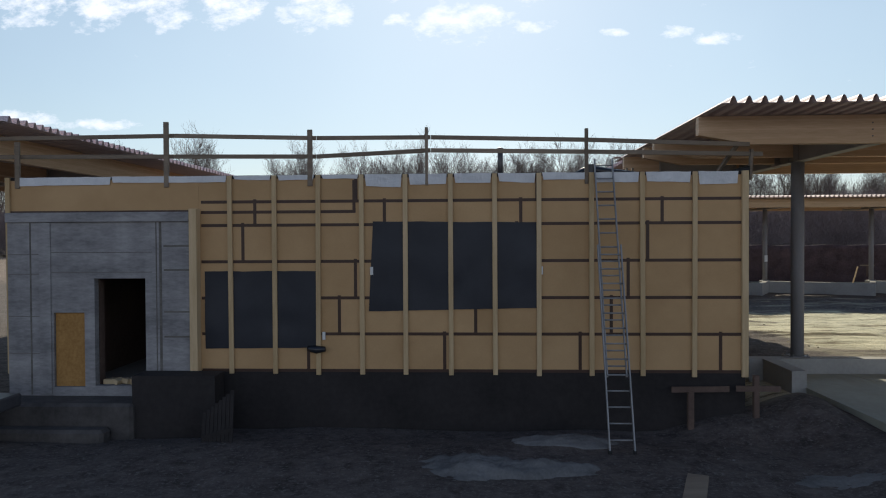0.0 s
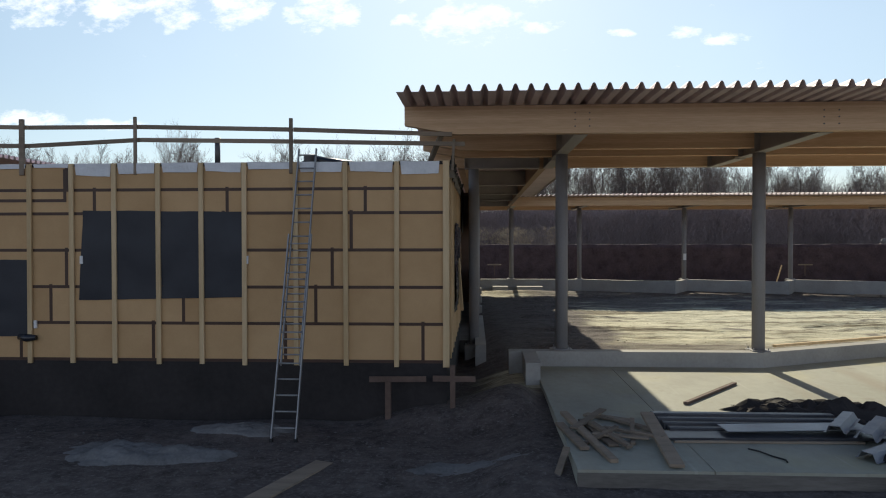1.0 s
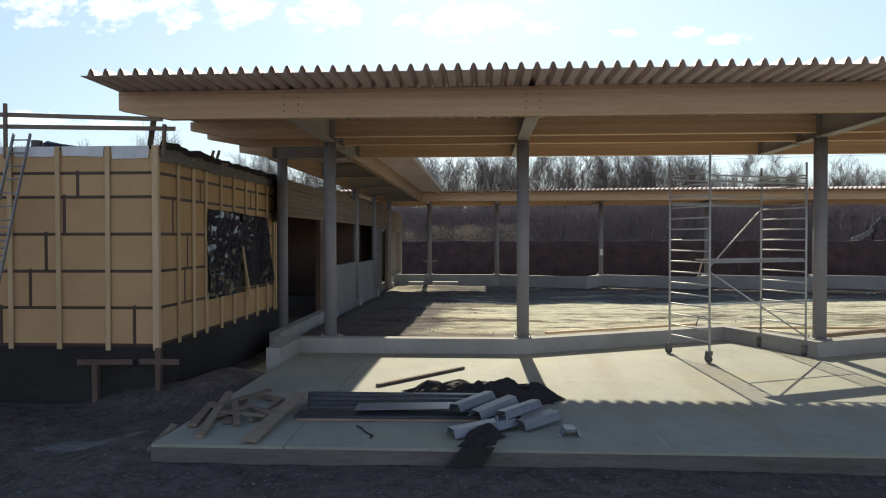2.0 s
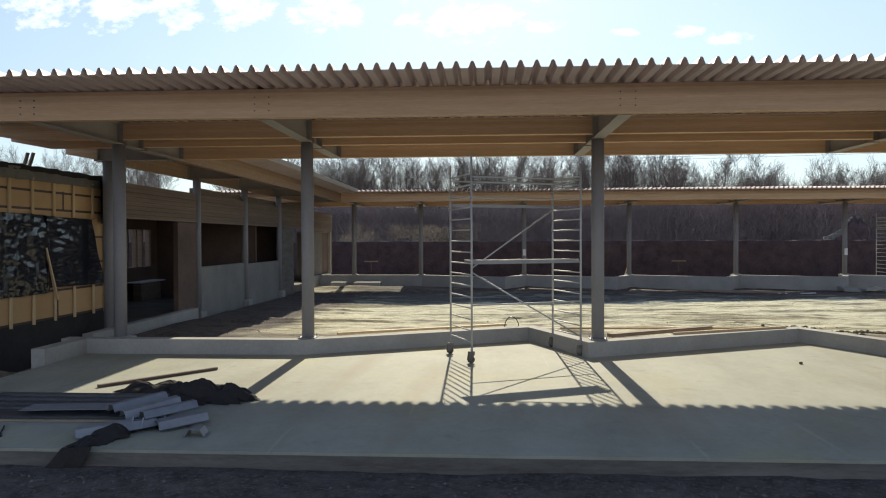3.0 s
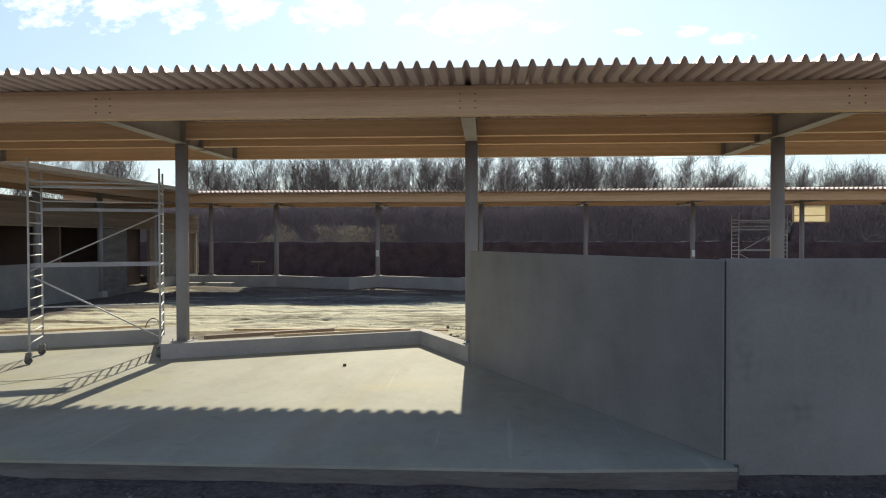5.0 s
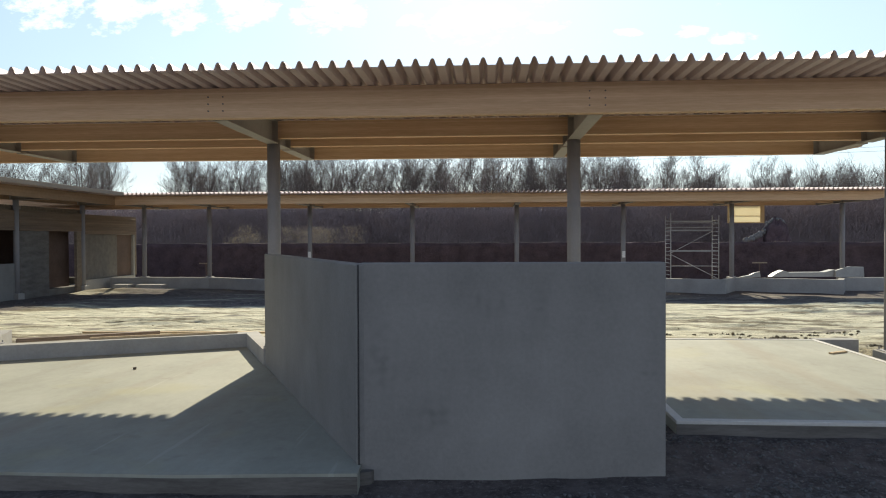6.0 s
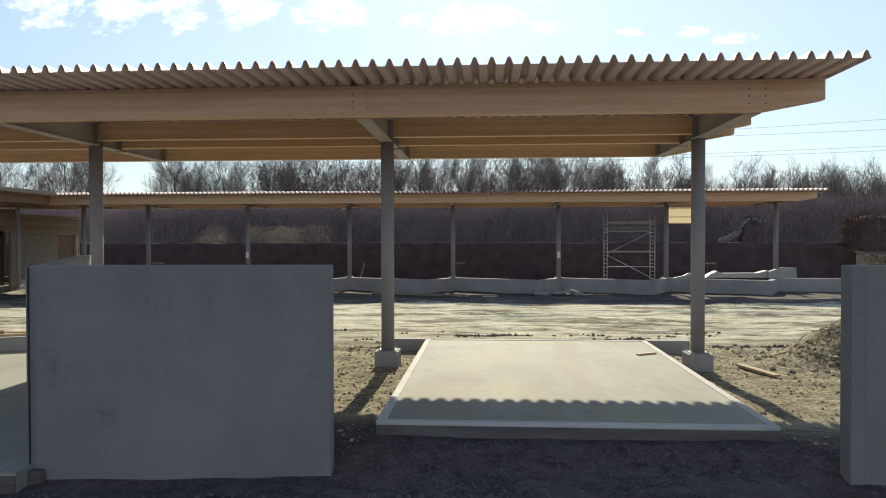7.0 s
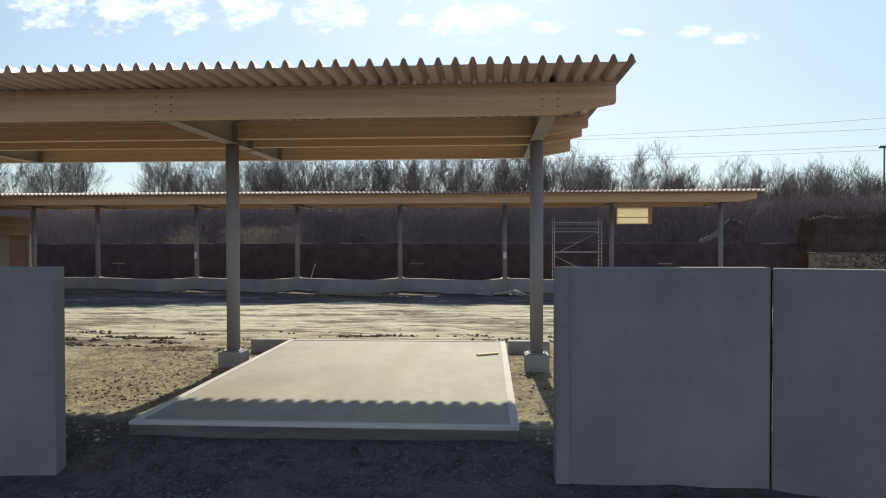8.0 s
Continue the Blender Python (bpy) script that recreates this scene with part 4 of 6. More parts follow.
def build_entrance():
    e = thing("entrance_front", "grey cast concrete entrance front with open doorway", "concrete wall")
    y0, y1 = FY - 0.16, FY - 0.004
    # piers and lintel leave a door and a blocked niche
    spans = [(-22.08, -21.14, 0.10, 3.60), (-20.50, -20.29, 0.10, 3.60), (-19.24, -18.33, 0.10, 3.60), (-21.14, -20.50, 1.78, 3.60), (-20.29, -19.24, 2.47, 3.60), (-21.14, -20.50, 0.10, 0.28), (-20.29, -19.24, 0.1, 0.30)]
    for a, b, c, d in spans:
        part("concrete_section", Geo().box(a, b, y0, y1, c, d), M["cast"], e)
    part("cornice", Geo().box(-22.1, -18.33, y0 - 0.05, y1, 3.605, 3.80, 0.01), M["cast"], e)
    part("pilaster", Geo().box(-21.42, -21.18, y0 - 0.025, y0, 0.12, 3.60, 0.006), M["cast"], e)
    for x, w in ((-18.95, 0.05), (-19.02, 0.02), (-21.62, 0.03)):
        part("formwork_seam", Geo().box(x, x + w, y0 - 0.006, y0, 0.12, 3.60), M["dirty"], e, "stained formwork seam")
    for z in (1.28, 1.78, 2.62, 3.1):
        part("formwork_seam", Geo().box(-18.86, -18.34, y0 - 0.004, y0, z, z + 0.035), M["dirty"], e)
    part("niche_board", Geo().box(-21.13, -20.51, y0 + 0.05, y1 - 0.02, 0.285, 1.77, 0.004), M["osb"], e, "orange brown board in the niche")
    part("edge_board", Geo().box(-18.325, -18.17, y0 - 0.05, y1 + 0.002, 0.58, 3.86, 0.006), M["batten"], e, "pale timber edge board")
    r = thing("entrance_room", "dark raw room behind the open doorway", "room", kind="structure")
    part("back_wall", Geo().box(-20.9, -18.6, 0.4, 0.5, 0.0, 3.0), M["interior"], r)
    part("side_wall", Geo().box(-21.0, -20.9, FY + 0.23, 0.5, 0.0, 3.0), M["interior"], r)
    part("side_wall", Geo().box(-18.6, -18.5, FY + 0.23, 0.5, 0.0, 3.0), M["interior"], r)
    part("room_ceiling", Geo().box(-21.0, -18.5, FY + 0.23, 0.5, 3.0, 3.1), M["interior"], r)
    part("room_floor", Geo().box(-20.9, -18.6, FY + 0.23, 0.4, 0.16, 0.28), M["kerb"], r)
    p = thing("entrance_plinth", "wide grey concrete landing block below the doorway", "concrete step", kind="structure")
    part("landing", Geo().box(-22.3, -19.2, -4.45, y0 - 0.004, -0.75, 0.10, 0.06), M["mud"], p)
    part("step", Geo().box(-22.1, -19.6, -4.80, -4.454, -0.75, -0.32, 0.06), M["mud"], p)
    k = thing("rubble", "small pile of rubble and offcuts in the doorway", "rubble")
    for i in range(9):
        m = pose(-20.1 + 0.09 * i, -3.55 + 0.12 * (i % 2), 0.305 + 0.05, 10 * (i % 3), 8 * (i % 2), 37 * i)
        part("block", Geo().box(-0.11, 0.11, -0.07, 0.07, -0.05, 0.05, 0.01), M["stone" if i % 2 else "board"], k, at=m)
    t = thing("trailer_bed", "dark loaded bed edge of a parked trailer", "trailer")
    part("bed", Geo().box(-24.0, -21.05, -5.6, -4.9, 0.18, 0.42, 0.03), M["darkmetal"], t)
    part("wheel", Geo().tube([(-21.9, -5.55, -0.2), (-21.9, -5.3, -0.2)], 0.42, 24), M["rubber"], t, smooth=True)
    part("axle", Geo().beam((-23.4, -5.3, -0.2), (-21.9, -5.3, -0.2), 0.1, 0.1), M["darkmetal"], t)
    part("strut", Geo().box(-22.0, -21.8, -5.35, -5.25, -0.25, 0.19), M["darkmetal"], t)
    for z in (0.95, 1.7, 2.55, 2.95):
        part("pour_line", Geo().box(-22.07, -21.43, y0 - 0.002, y0, z, z + 0.012), M["dirty"], e)
        if z > 2.5:
            part("pour_line", Geo().box(-21.17, -19.1, y0 - 0.002, y0, z + 0.04, z + 0.052), M["dirty"], e)
    q = thing("light_shaft", "projecting shaft wrapped in black membrane", "light shaft")
    part("wrapped_box", wrinkled(-19.25, -17.62, -0.75, 0.62, Matrix.Translation((0, -4.32, 0)), 0.03, 40, 26, 29.0, freq=1.2), M["membrane"], q, smooth=True)
    part("shaft_top", Geo().box(-19.24, -17.63, -4.31, y0 - 0.02, 0.57, 0.62, 0.01), M["membrane"], q)
    part("shaft_side", Geo().box(-19.22, -19.15, -4.31, y0 - 0.02, -0.75, 0.565), M["membrane"], q)
    part("shaft_side", Geo().box(-17.72, -17.65, -4.31, y0 - 0.02, -0.75, 0.565), M["membrane"], q)
    s = thing("slatted_panel", "black slatted panel leaning at the shaft", "slatted panel")
    for i in range(8):
        x = -17.66 + i * 0.075
        part("slat", Geo().beam((x, -4.9, -0.72), (x, -4.75, 0.02 + 0.06 * i), 0.068, 0.02, 0.003, up=(0, 1, 0)), M["membrane"], s)
    part("rail", Geo().beam((-17.68, -4.85, -0.42), (-17.1, -4.85, -0.25), 0.03, 0.08), M["membrane"], s)
    w = thing("loose_board", "pale thin board lying on the soil", "board")
    part("plank", Geo().beam((-20.0, -5.05, -0.62), (-18.85, -4.75, -0.60), 0.14, 0.03, 0.003), M["white"], w)


build_entrance()


def build_roof_rail():
    r = thing("guard_rail", "timber guard rail of posts and boards on the roof edge", "guard rail")
    yr = FY + 0.06
    for x, top, w in ((-18.85, 5.62, 0.10), (-15.92, 5.43, 0.10), (-13.58, 5.45, 0.06), (-10.43, 5.39, 0.07), (-21.95, 5.25, 0.10)):
        part("post", Geo().box(x - w / 2, x + w / 2, yr - 0.09, yr - 0.04, 4.30, top, 0.005), M["weathered"], r)
    ups = [(-22.6, 5.33), (-18.7, 5.35), (-15.8, 5.27), (-13.5, 5.26), (-10.4, 5.175), (-7.25, 5.05)]
    los = [(-22.6, 4.96), (-18.7, 4.93), (-15.8, 4.90), (-13.5, 5.0), (-10.4, 4.94), (-7.0, 4.86)]
    for line in (ups, los):
        for (xa, za), (xb, zb) in zip(line, line[1:]):
            part("rail_board", Geo().beam((xa + 0.004, yr, za), (xb - 0.004, yr, zb), 0.03, 0.085, 0.004), M["weathered"], r)
    part("post", Geo().beam((-7.25, yr, 4.35), (-7.22, yr, 4.95), 0.09, 0.05), M["weathered"], r)
    part("brace", Geo().beam((-7.75, FY + 0.5, 4.5), (-7.45, FY + 0.1, 5.1), 0.1, 0.05), M["weathered"], r)
    q = thing("roof_brace", "pair of short leaning timbers on the roof", "timber")
    for dx in (0.0, 0.16):
        part("timber", Geo().beam((-8.62 + dx, 2.0, 4.53), (-8.42 + dx, 2.0, 5.15), 0.09, 0.05), M["weathered"], q)
    v = thing("vent_pipe", "dark vent pipe with flat cap on the roof", "vent pipe", at=pose(-12.1, -3.1, TOP + 0.07))
    part("pipe", Geo().tube([(0, 0, 0), (0, 0, 0.5)], 0.055, 14), M["darkmetal"], v, smooth=True)
    part("cap", Geo().tube([(0, 0, 0.5), (0, 0, 0.53), (0, 0, 0.56)], [0.085, 0.09, 0.05], 14), M["darkmetal"], v, smooth=True)
    b = thing("foil_bundle", "crumpled dark foil bundle on the roof", "foil")
    part("bundle", Geo().tube([(-10.5, -2.6, 4.58), (-10.2, -2.6, 4.66), (-9.9, -2.6, 4.63), (-9.2, -2.6, 4.58)], [0.05, 0.13, 0.09, 0.04], 9), M["foil"], b, smooth=True)
    part("can", Geo().tube([(-10.25, -2.9, 4.535), (-10.25, -2.9, 4.75)], 0.11, 12), M["darkmetal"], b)


build_roof_rail()


def build_ladder():
    l = thing("ladder", "two-part aluminium extension ladder leaning on the boarding", "ladder")
    foot, head = Vector((-10.105, -5.36, -0.46)), Vector((-10.10, -3.64, 4.80))
    d = (head - foot).normalized()
    ln = (head - foot).length
    out = Vector((0, -1, 0.25)).normalized() * 0.055
    for a, b, half, off in ((0.0, 3.75, 0.215, Vector((0, 0, 0))), (1.28, ln, 0.172, -out)):
        part("ladder_section", Geo().beam(foot + d * a + off + Vector((-half, 0, 0)), foot + d * b + off + Vector((-half, 0, 0)), 0.025, 0.065, 0.003, up=(0, -1, 0)), M["ladder_alu"], l)
        part("stile", Geo().beam(foot + d * a + off + Vector((half, 0, 0)), foot + d * b + off + Vector((half, 0, 0)), 0.025, 0.065, 0.003, up=(0, -1, 0)), M["ladder_alu"], l)
        k = 0
        while a + 0.2 + 0.28 * k < b - 0.05:
            p = foot + d * (a + 0.2 + 0.28 * k) + off
            part("rung", Geo().tube([p + Vector((-half, 0, 0)), p + Vector((half, 0, 0))], 0.015, 8), M["ladder_alu"], l, smooth=True)
            k += 1
    for sx in (-0.215, 0.215):
        p = foot + Vector((sx, 0, -0.02))
        part("foot", Geo().box(p.x - 0.03, p.x + 0.03, p.y - 0.04, p.y + 0.04, p.z - 0.05, p.z + 0.05, 0.008), M["rubber"], l)


build_ladder()


def build_front_clutter():
    b = thing("profile_board", "timber batter board on short posts before the block", "batter board")
    part("cross_board", Geo().beam((-8.85, -3.86, 0.30), (-7.75, -3.84, 0.31), 0.03, 0.11, 0.003), M["interior"], b)
    part("cross_board", Geo().beam((-7.62, -3.84, 0.32), (-6.8, -3.9, 0.33), 0.03, 0.11, 0.003), M["interior"], b)
    part("post", Geo().box(-8.54, -8.43, -3.90, -3.79, -0.75, 0.26, 0.004), M["interior"], b)
    part("post", Geo().box(-7.29, -7.19, -3.88, -3.78, -0.75, 0.58, 0.004), M["interior"], b)
    c = thing("loose_plank", "weathered plank lying on the soil", "plank")
    part("plank", Geo().beam((-9.15, -6.4, -0.50), (-9.95, -8.55, -0.50), 0.32, 0.05, 0.006), M["weathered"], c)
    h = thing("sand_heap", "low pale heap of sand on the dark soil", "sand heap")

    def mound(cx, cy, rx, ry, hh, seed):
        g, n, m = Geo(), 64, 20
        v = []
        for j in range(m + 1):
            r = j / m
            for i in range(n):
                a = 2 * math.pi * i / n
                x, y = cx + rx * r * math.cos(a), cy + ry * r * math.sin(a)
                body = 1 - r ** 1.6 + 0.45 * noise.fractal((x * 1.3 + seed, y * 2.0, seed), 0.6, 2.1, 6) - 0.12
                v.append((x, y, ground_height(x, y) + heap(x, y, -11.0, -4.6, 1.6, 0.9, 0.10) - 0.04 + hh * body - 0.12 * (r > 0.9)))
        f = [(j * n + i, j * n + (i + 1) % n, (j + 1) * n + (i + 1) % n, (j + 1) * n + i) for j in range(m) for i in range(n)]
        return g.add(v, f)

    part("mound", mound(-12.2, -6.2, 1.75, 0.75, 0.22, 2.0), M["sand"], h, smooth=True)
    k = thing("sand_heap", "small pale patch of sand by the ladder", "sand heap")
    part("mound", mound(-10.95, -4.8, 1.15, 0.5, 0.17, 5.0), M["sand"], k, smooth=True)
    q = thing("gravel_patch", "thin pale patch of spilled gravel on the soil", "gravel")
    part("mound", mound(-7.1, -6.7, 1.5, 0.5, 0.08, 9.0), M["sand"], q, smooth=True)


build_front_clutter()


# ---- open wing ----
def build_wing():
    w = thing("wing_building", "raw open wing with low concrete walls and timber lintels", "building")
    x0, x1 = -7.05, -6.86
    for a, b, top in ((10.0, 15.0, 1.62), (15.4, 20.4, 1.55)):
        part("low_wall", Geo().box(x0, x1, a, b, -0.5, top, 0.012), M["concrete"], w, "grey concrete parapet")
    part("pier", Geo().box(x0, x1, 8.0, 9.6, -0.5, 3.35, 0.01), M["interior"], w)
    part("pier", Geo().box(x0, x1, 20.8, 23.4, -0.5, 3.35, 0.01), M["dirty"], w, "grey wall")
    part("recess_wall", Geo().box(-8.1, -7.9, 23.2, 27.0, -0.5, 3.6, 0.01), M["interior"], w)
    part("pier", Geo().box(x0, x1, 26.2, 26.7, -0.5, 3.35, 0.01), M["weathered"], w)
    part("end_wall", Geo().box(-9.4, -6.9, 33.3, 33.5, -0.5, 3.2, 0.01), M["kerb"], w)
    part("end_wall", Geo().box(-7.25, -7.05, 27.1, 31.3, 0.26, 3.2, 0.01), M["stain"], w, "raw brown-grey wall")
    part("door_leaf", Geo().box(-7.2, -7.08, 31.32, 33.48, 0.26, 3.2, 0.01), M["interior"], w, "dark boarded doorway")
    part("end_post", Geo().box(-7.06, -6.87, 33.5, 33.66, 0.26, 3.2, 0.01), M["weathered"], w)
    part("end_wall", Geo().box(-7.05, -6.88, 27.1, 33.5, -0.5, 0.25, 0.01), M["kerb"], w)
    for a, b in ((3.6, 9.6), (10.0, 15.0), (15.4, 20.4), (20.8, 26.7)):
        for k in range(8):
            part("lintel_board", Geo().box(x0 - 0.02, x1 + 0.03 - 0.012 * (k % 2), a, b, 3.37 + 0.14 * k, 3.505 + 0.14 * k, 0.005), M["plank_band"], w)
        if a > 9:
            part("roof_beam", Geo().box(x0 - 0.5, x1 - 0.3, a + 0.6, b + 0.4, 4.50, 4.78, 0.01), M["weathered"], w)
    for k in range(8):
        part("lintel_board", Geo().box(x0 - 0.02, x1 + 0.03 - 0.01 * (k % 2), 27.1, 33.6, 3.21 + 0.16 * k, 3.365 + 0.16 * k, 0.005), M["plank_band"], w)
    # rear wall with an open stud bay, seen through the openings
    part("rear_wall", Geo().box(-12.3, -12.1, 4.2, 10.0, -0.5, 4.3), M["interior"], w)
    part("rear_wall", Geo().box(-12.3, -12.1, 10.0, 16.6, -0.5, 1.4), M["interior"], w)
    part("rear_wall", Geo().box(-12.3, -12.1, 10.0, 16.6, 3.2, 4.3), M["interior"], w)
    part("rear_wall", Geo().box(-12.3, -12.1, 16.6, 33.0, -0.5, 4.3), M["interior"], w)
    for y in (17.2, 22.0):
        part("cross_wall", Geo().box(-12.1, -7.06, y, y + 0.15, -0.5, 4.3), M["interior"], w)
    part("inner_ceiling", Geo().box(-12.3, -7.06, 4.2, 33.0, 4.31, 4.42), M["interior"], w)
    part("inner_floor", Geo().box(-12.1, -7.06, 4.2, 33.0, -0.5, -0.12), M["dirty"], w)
    for y in (10.4, 11.5, 12.0, 13.3, 14.3, 15.1, 15.65, 16.4):
        part("stud", Geo().box(-12.28, -12.06, y - 0.06, y + 0.06, 1.4, 3.2), M["weathered"], w)
    sill = part("window_sill", Geo().box(-11.9, -11.3, 13.9, 16.4, 0.72, 0.78), M["white"], w, "pale board sill")
    part("trestle", Geo().box(-11.8, -11.4, 14.2, 16.1, -0.12, 0.72), M["weathered"], sill)
    for k in range(7):
        part("lath", Geo().box(-10.2, -10.1, 8.2, 9.4, 1.35 + 0.25 * k, 1.40 + 0.25 * k), M["batten"], w)


build_wing()


# ---- scaffold towers ----
def scaffold(at, label):
    s = thing("scaffold_tower", label, "scaffold", "mobile scaffolds", at=at)
    L, W, H = 2.75, 1.38, 4.45
    for x in (0, L):
        part("end_frame", Geo().tube([(x, 0, 0.28), (x, 0, H + (0.15 if x == 0 else 0.0))], 0.024, 10), M["alu"], s, smooth=True)
        part("upright", Geo().tube([(x, W, 0.28), (x, W, H)], 0.024, 10), M["alu"], s, smooth=True)
        for k in range(17):
            z = 0.40 + 0.25 * k
            if z < H - 0.05:
                part("rung", Geo().tube([(x, 0, z), (x, W, z)], 0.016, 8), M["alu"], s, smooth=True)
        for y in (0, W):
            part("caster", Geo().tube([(x, y, 0.14), (x, y, 0.36)], 0.028, 10), M["zinc"], s)
            part("wheel", Geo().tube([(x - 0.02, y - 0.03, 0.02), (x - 0.02, y + 0.03, 0.02)], 0.08, 18), M["mud"], s, "mud-caked rubber wheel", True)
            part("fork", Geo().prism([(x - 0.10, 0.02), (x - 0.04, 0.0), (x + 0.05, 0.13), (x + 0.05, 0.20), (x - 0.07, 0.20)], y - 0.05, y + 0.05, "y"), M["dirty"], s, "dirty caster fork")
    part("deck", Geo().box(0.03, L - 0.03, 0.08, 0.46, 2.15, 2.20, 0.006), M["weathered"], s, "plywood deck in an aluminium frame")
    part("deck_rail", Geo().box(0.02, L - 0.02, 0.04, 0.08, 2.13, 2.22, 0.004), M["ladder_alu"], s)
    part("deck_rail", Geo().box(0.02, L - 0.02, 0.46, 0.50, 2.13, 2.22, 0.004), M["ladder_alu"], s)
    part("toe_board", Geo().box(0.03, L - 0.03, W - 0.05, W - 0.03, 3.46, 3.54, 0.004), M["ladder_alu"], s)
    for y, z in ((0.03, 4.08), (0.03, 3.96), (W - 0.03, 4.08), (W - 0.03, 3.70), (0.03, 1.22)):
        part("ledger", Geo().tube([(0, y, z), (L, y, z)], 0.018, 8), M["alu"], s, smooth=True)
    part("diagonal", Geo().tube([(0.02, 0.04, 2.05), (L - 0.03, W - 0.04, 3.42)], 0.018, 8), M["alu"], s, smooth=True)
    part("diagonal", Geo().tube([(0.02, 0.04, 1.95), (L - 0.03, 0.04, 0.42)], 0.018, 8), M["alu"], s, smooth=True)
    return s


scaffold(pose(4.02, -1.32, 0.002, 0, 0, 22.5), "aluminium rolling scaffold tower with deck and casters")
scaffold(pose(31.37, 31.5, -0.36, 0, 0, 0) @ Matrix.Diagonal((1.15, 1, 1.06, 1)), "distant aluminium scaffold tower under the far canopy")


# ---- scrap on the slab ----
def corrugated_offcut(n, length, at):
    """A cut piece of trapezoidal sheet."""
    one = [(0.0, 0.0), (0.035, 0.0), (0.085, 0.115), (0.235, 0.115), (0.285, 0.0)]
    prof = [(x + 0.32 * k, z) for k in range(n) for x, z in one] + [(0.32 * n, 0.0)]
    k = len(prof)
    v = [(x, y, 0.9 * z + dz) for dz in (0, 0.008) for y in (0, length) for x, z in prof]
    f = []
    for i in range(k - 1):
        f += [(i, i + 1, k + i + 1, k + i), (2 * k + i, 3 * k + i, 3 * k + i + 1, 2 * k + i + 1), (i, 2 * k + i, 2 * k + i + 1, i + 1), (k + i, k + i + 1, 3 * k + i + 1, 3 * k + i)]
    return Geo().add(v, f, at)


def crumple(cx, cy, rx, ry, h, seed, z0=0.0, rot=0.0):
    """A heap of torn, folded foil: a sharply folded sheet with a ragged edge."""
    g, n, m = Geo(), 52, 12
    v = []
    for j in range(m + 1):
        r = j / m
        for i in range(n):
            a = 2 * math.pi * i / n
            k = 1 + 0.35 * noise.noise((math.cos(a) * 2.2 + seed, math.sin(a) * 2.2, seed)) + 0.12 * ((i * 7) % 5 - 2) / 2 * (j == m)
            lx, ly = rx * r * k * math.cos(a), ry * r * k * math.sin(a)
            x, y = cx + lx * math.cos(rot) - ly * math.sin(rot), cy + lx * math.sin(rot) + ly * math.cos(rot)
            fold = abs(noise.noise((x * 1.7 + seed, y * 2.2, seed))) + 0.3 * abs(noise.noise((x * 4 + seed, y * 3.1, 4)))
            z = z0 + h * (1 - r ** 3) * (0.3 + 1.25 * fold) + 0.04 * fold
            v.append((x, y, max(z, z0 + 0.004)))
    f = [(j * n + i, j * n + (i + 1) % n, (j + 1) * n + (i + 1) % n, (j + 1) * n + i) for j in range(m) for i in range(n)]
    return g.add(v, f)


ON_SLAB = Matrix.Translation((0, 0.15, SLAB))


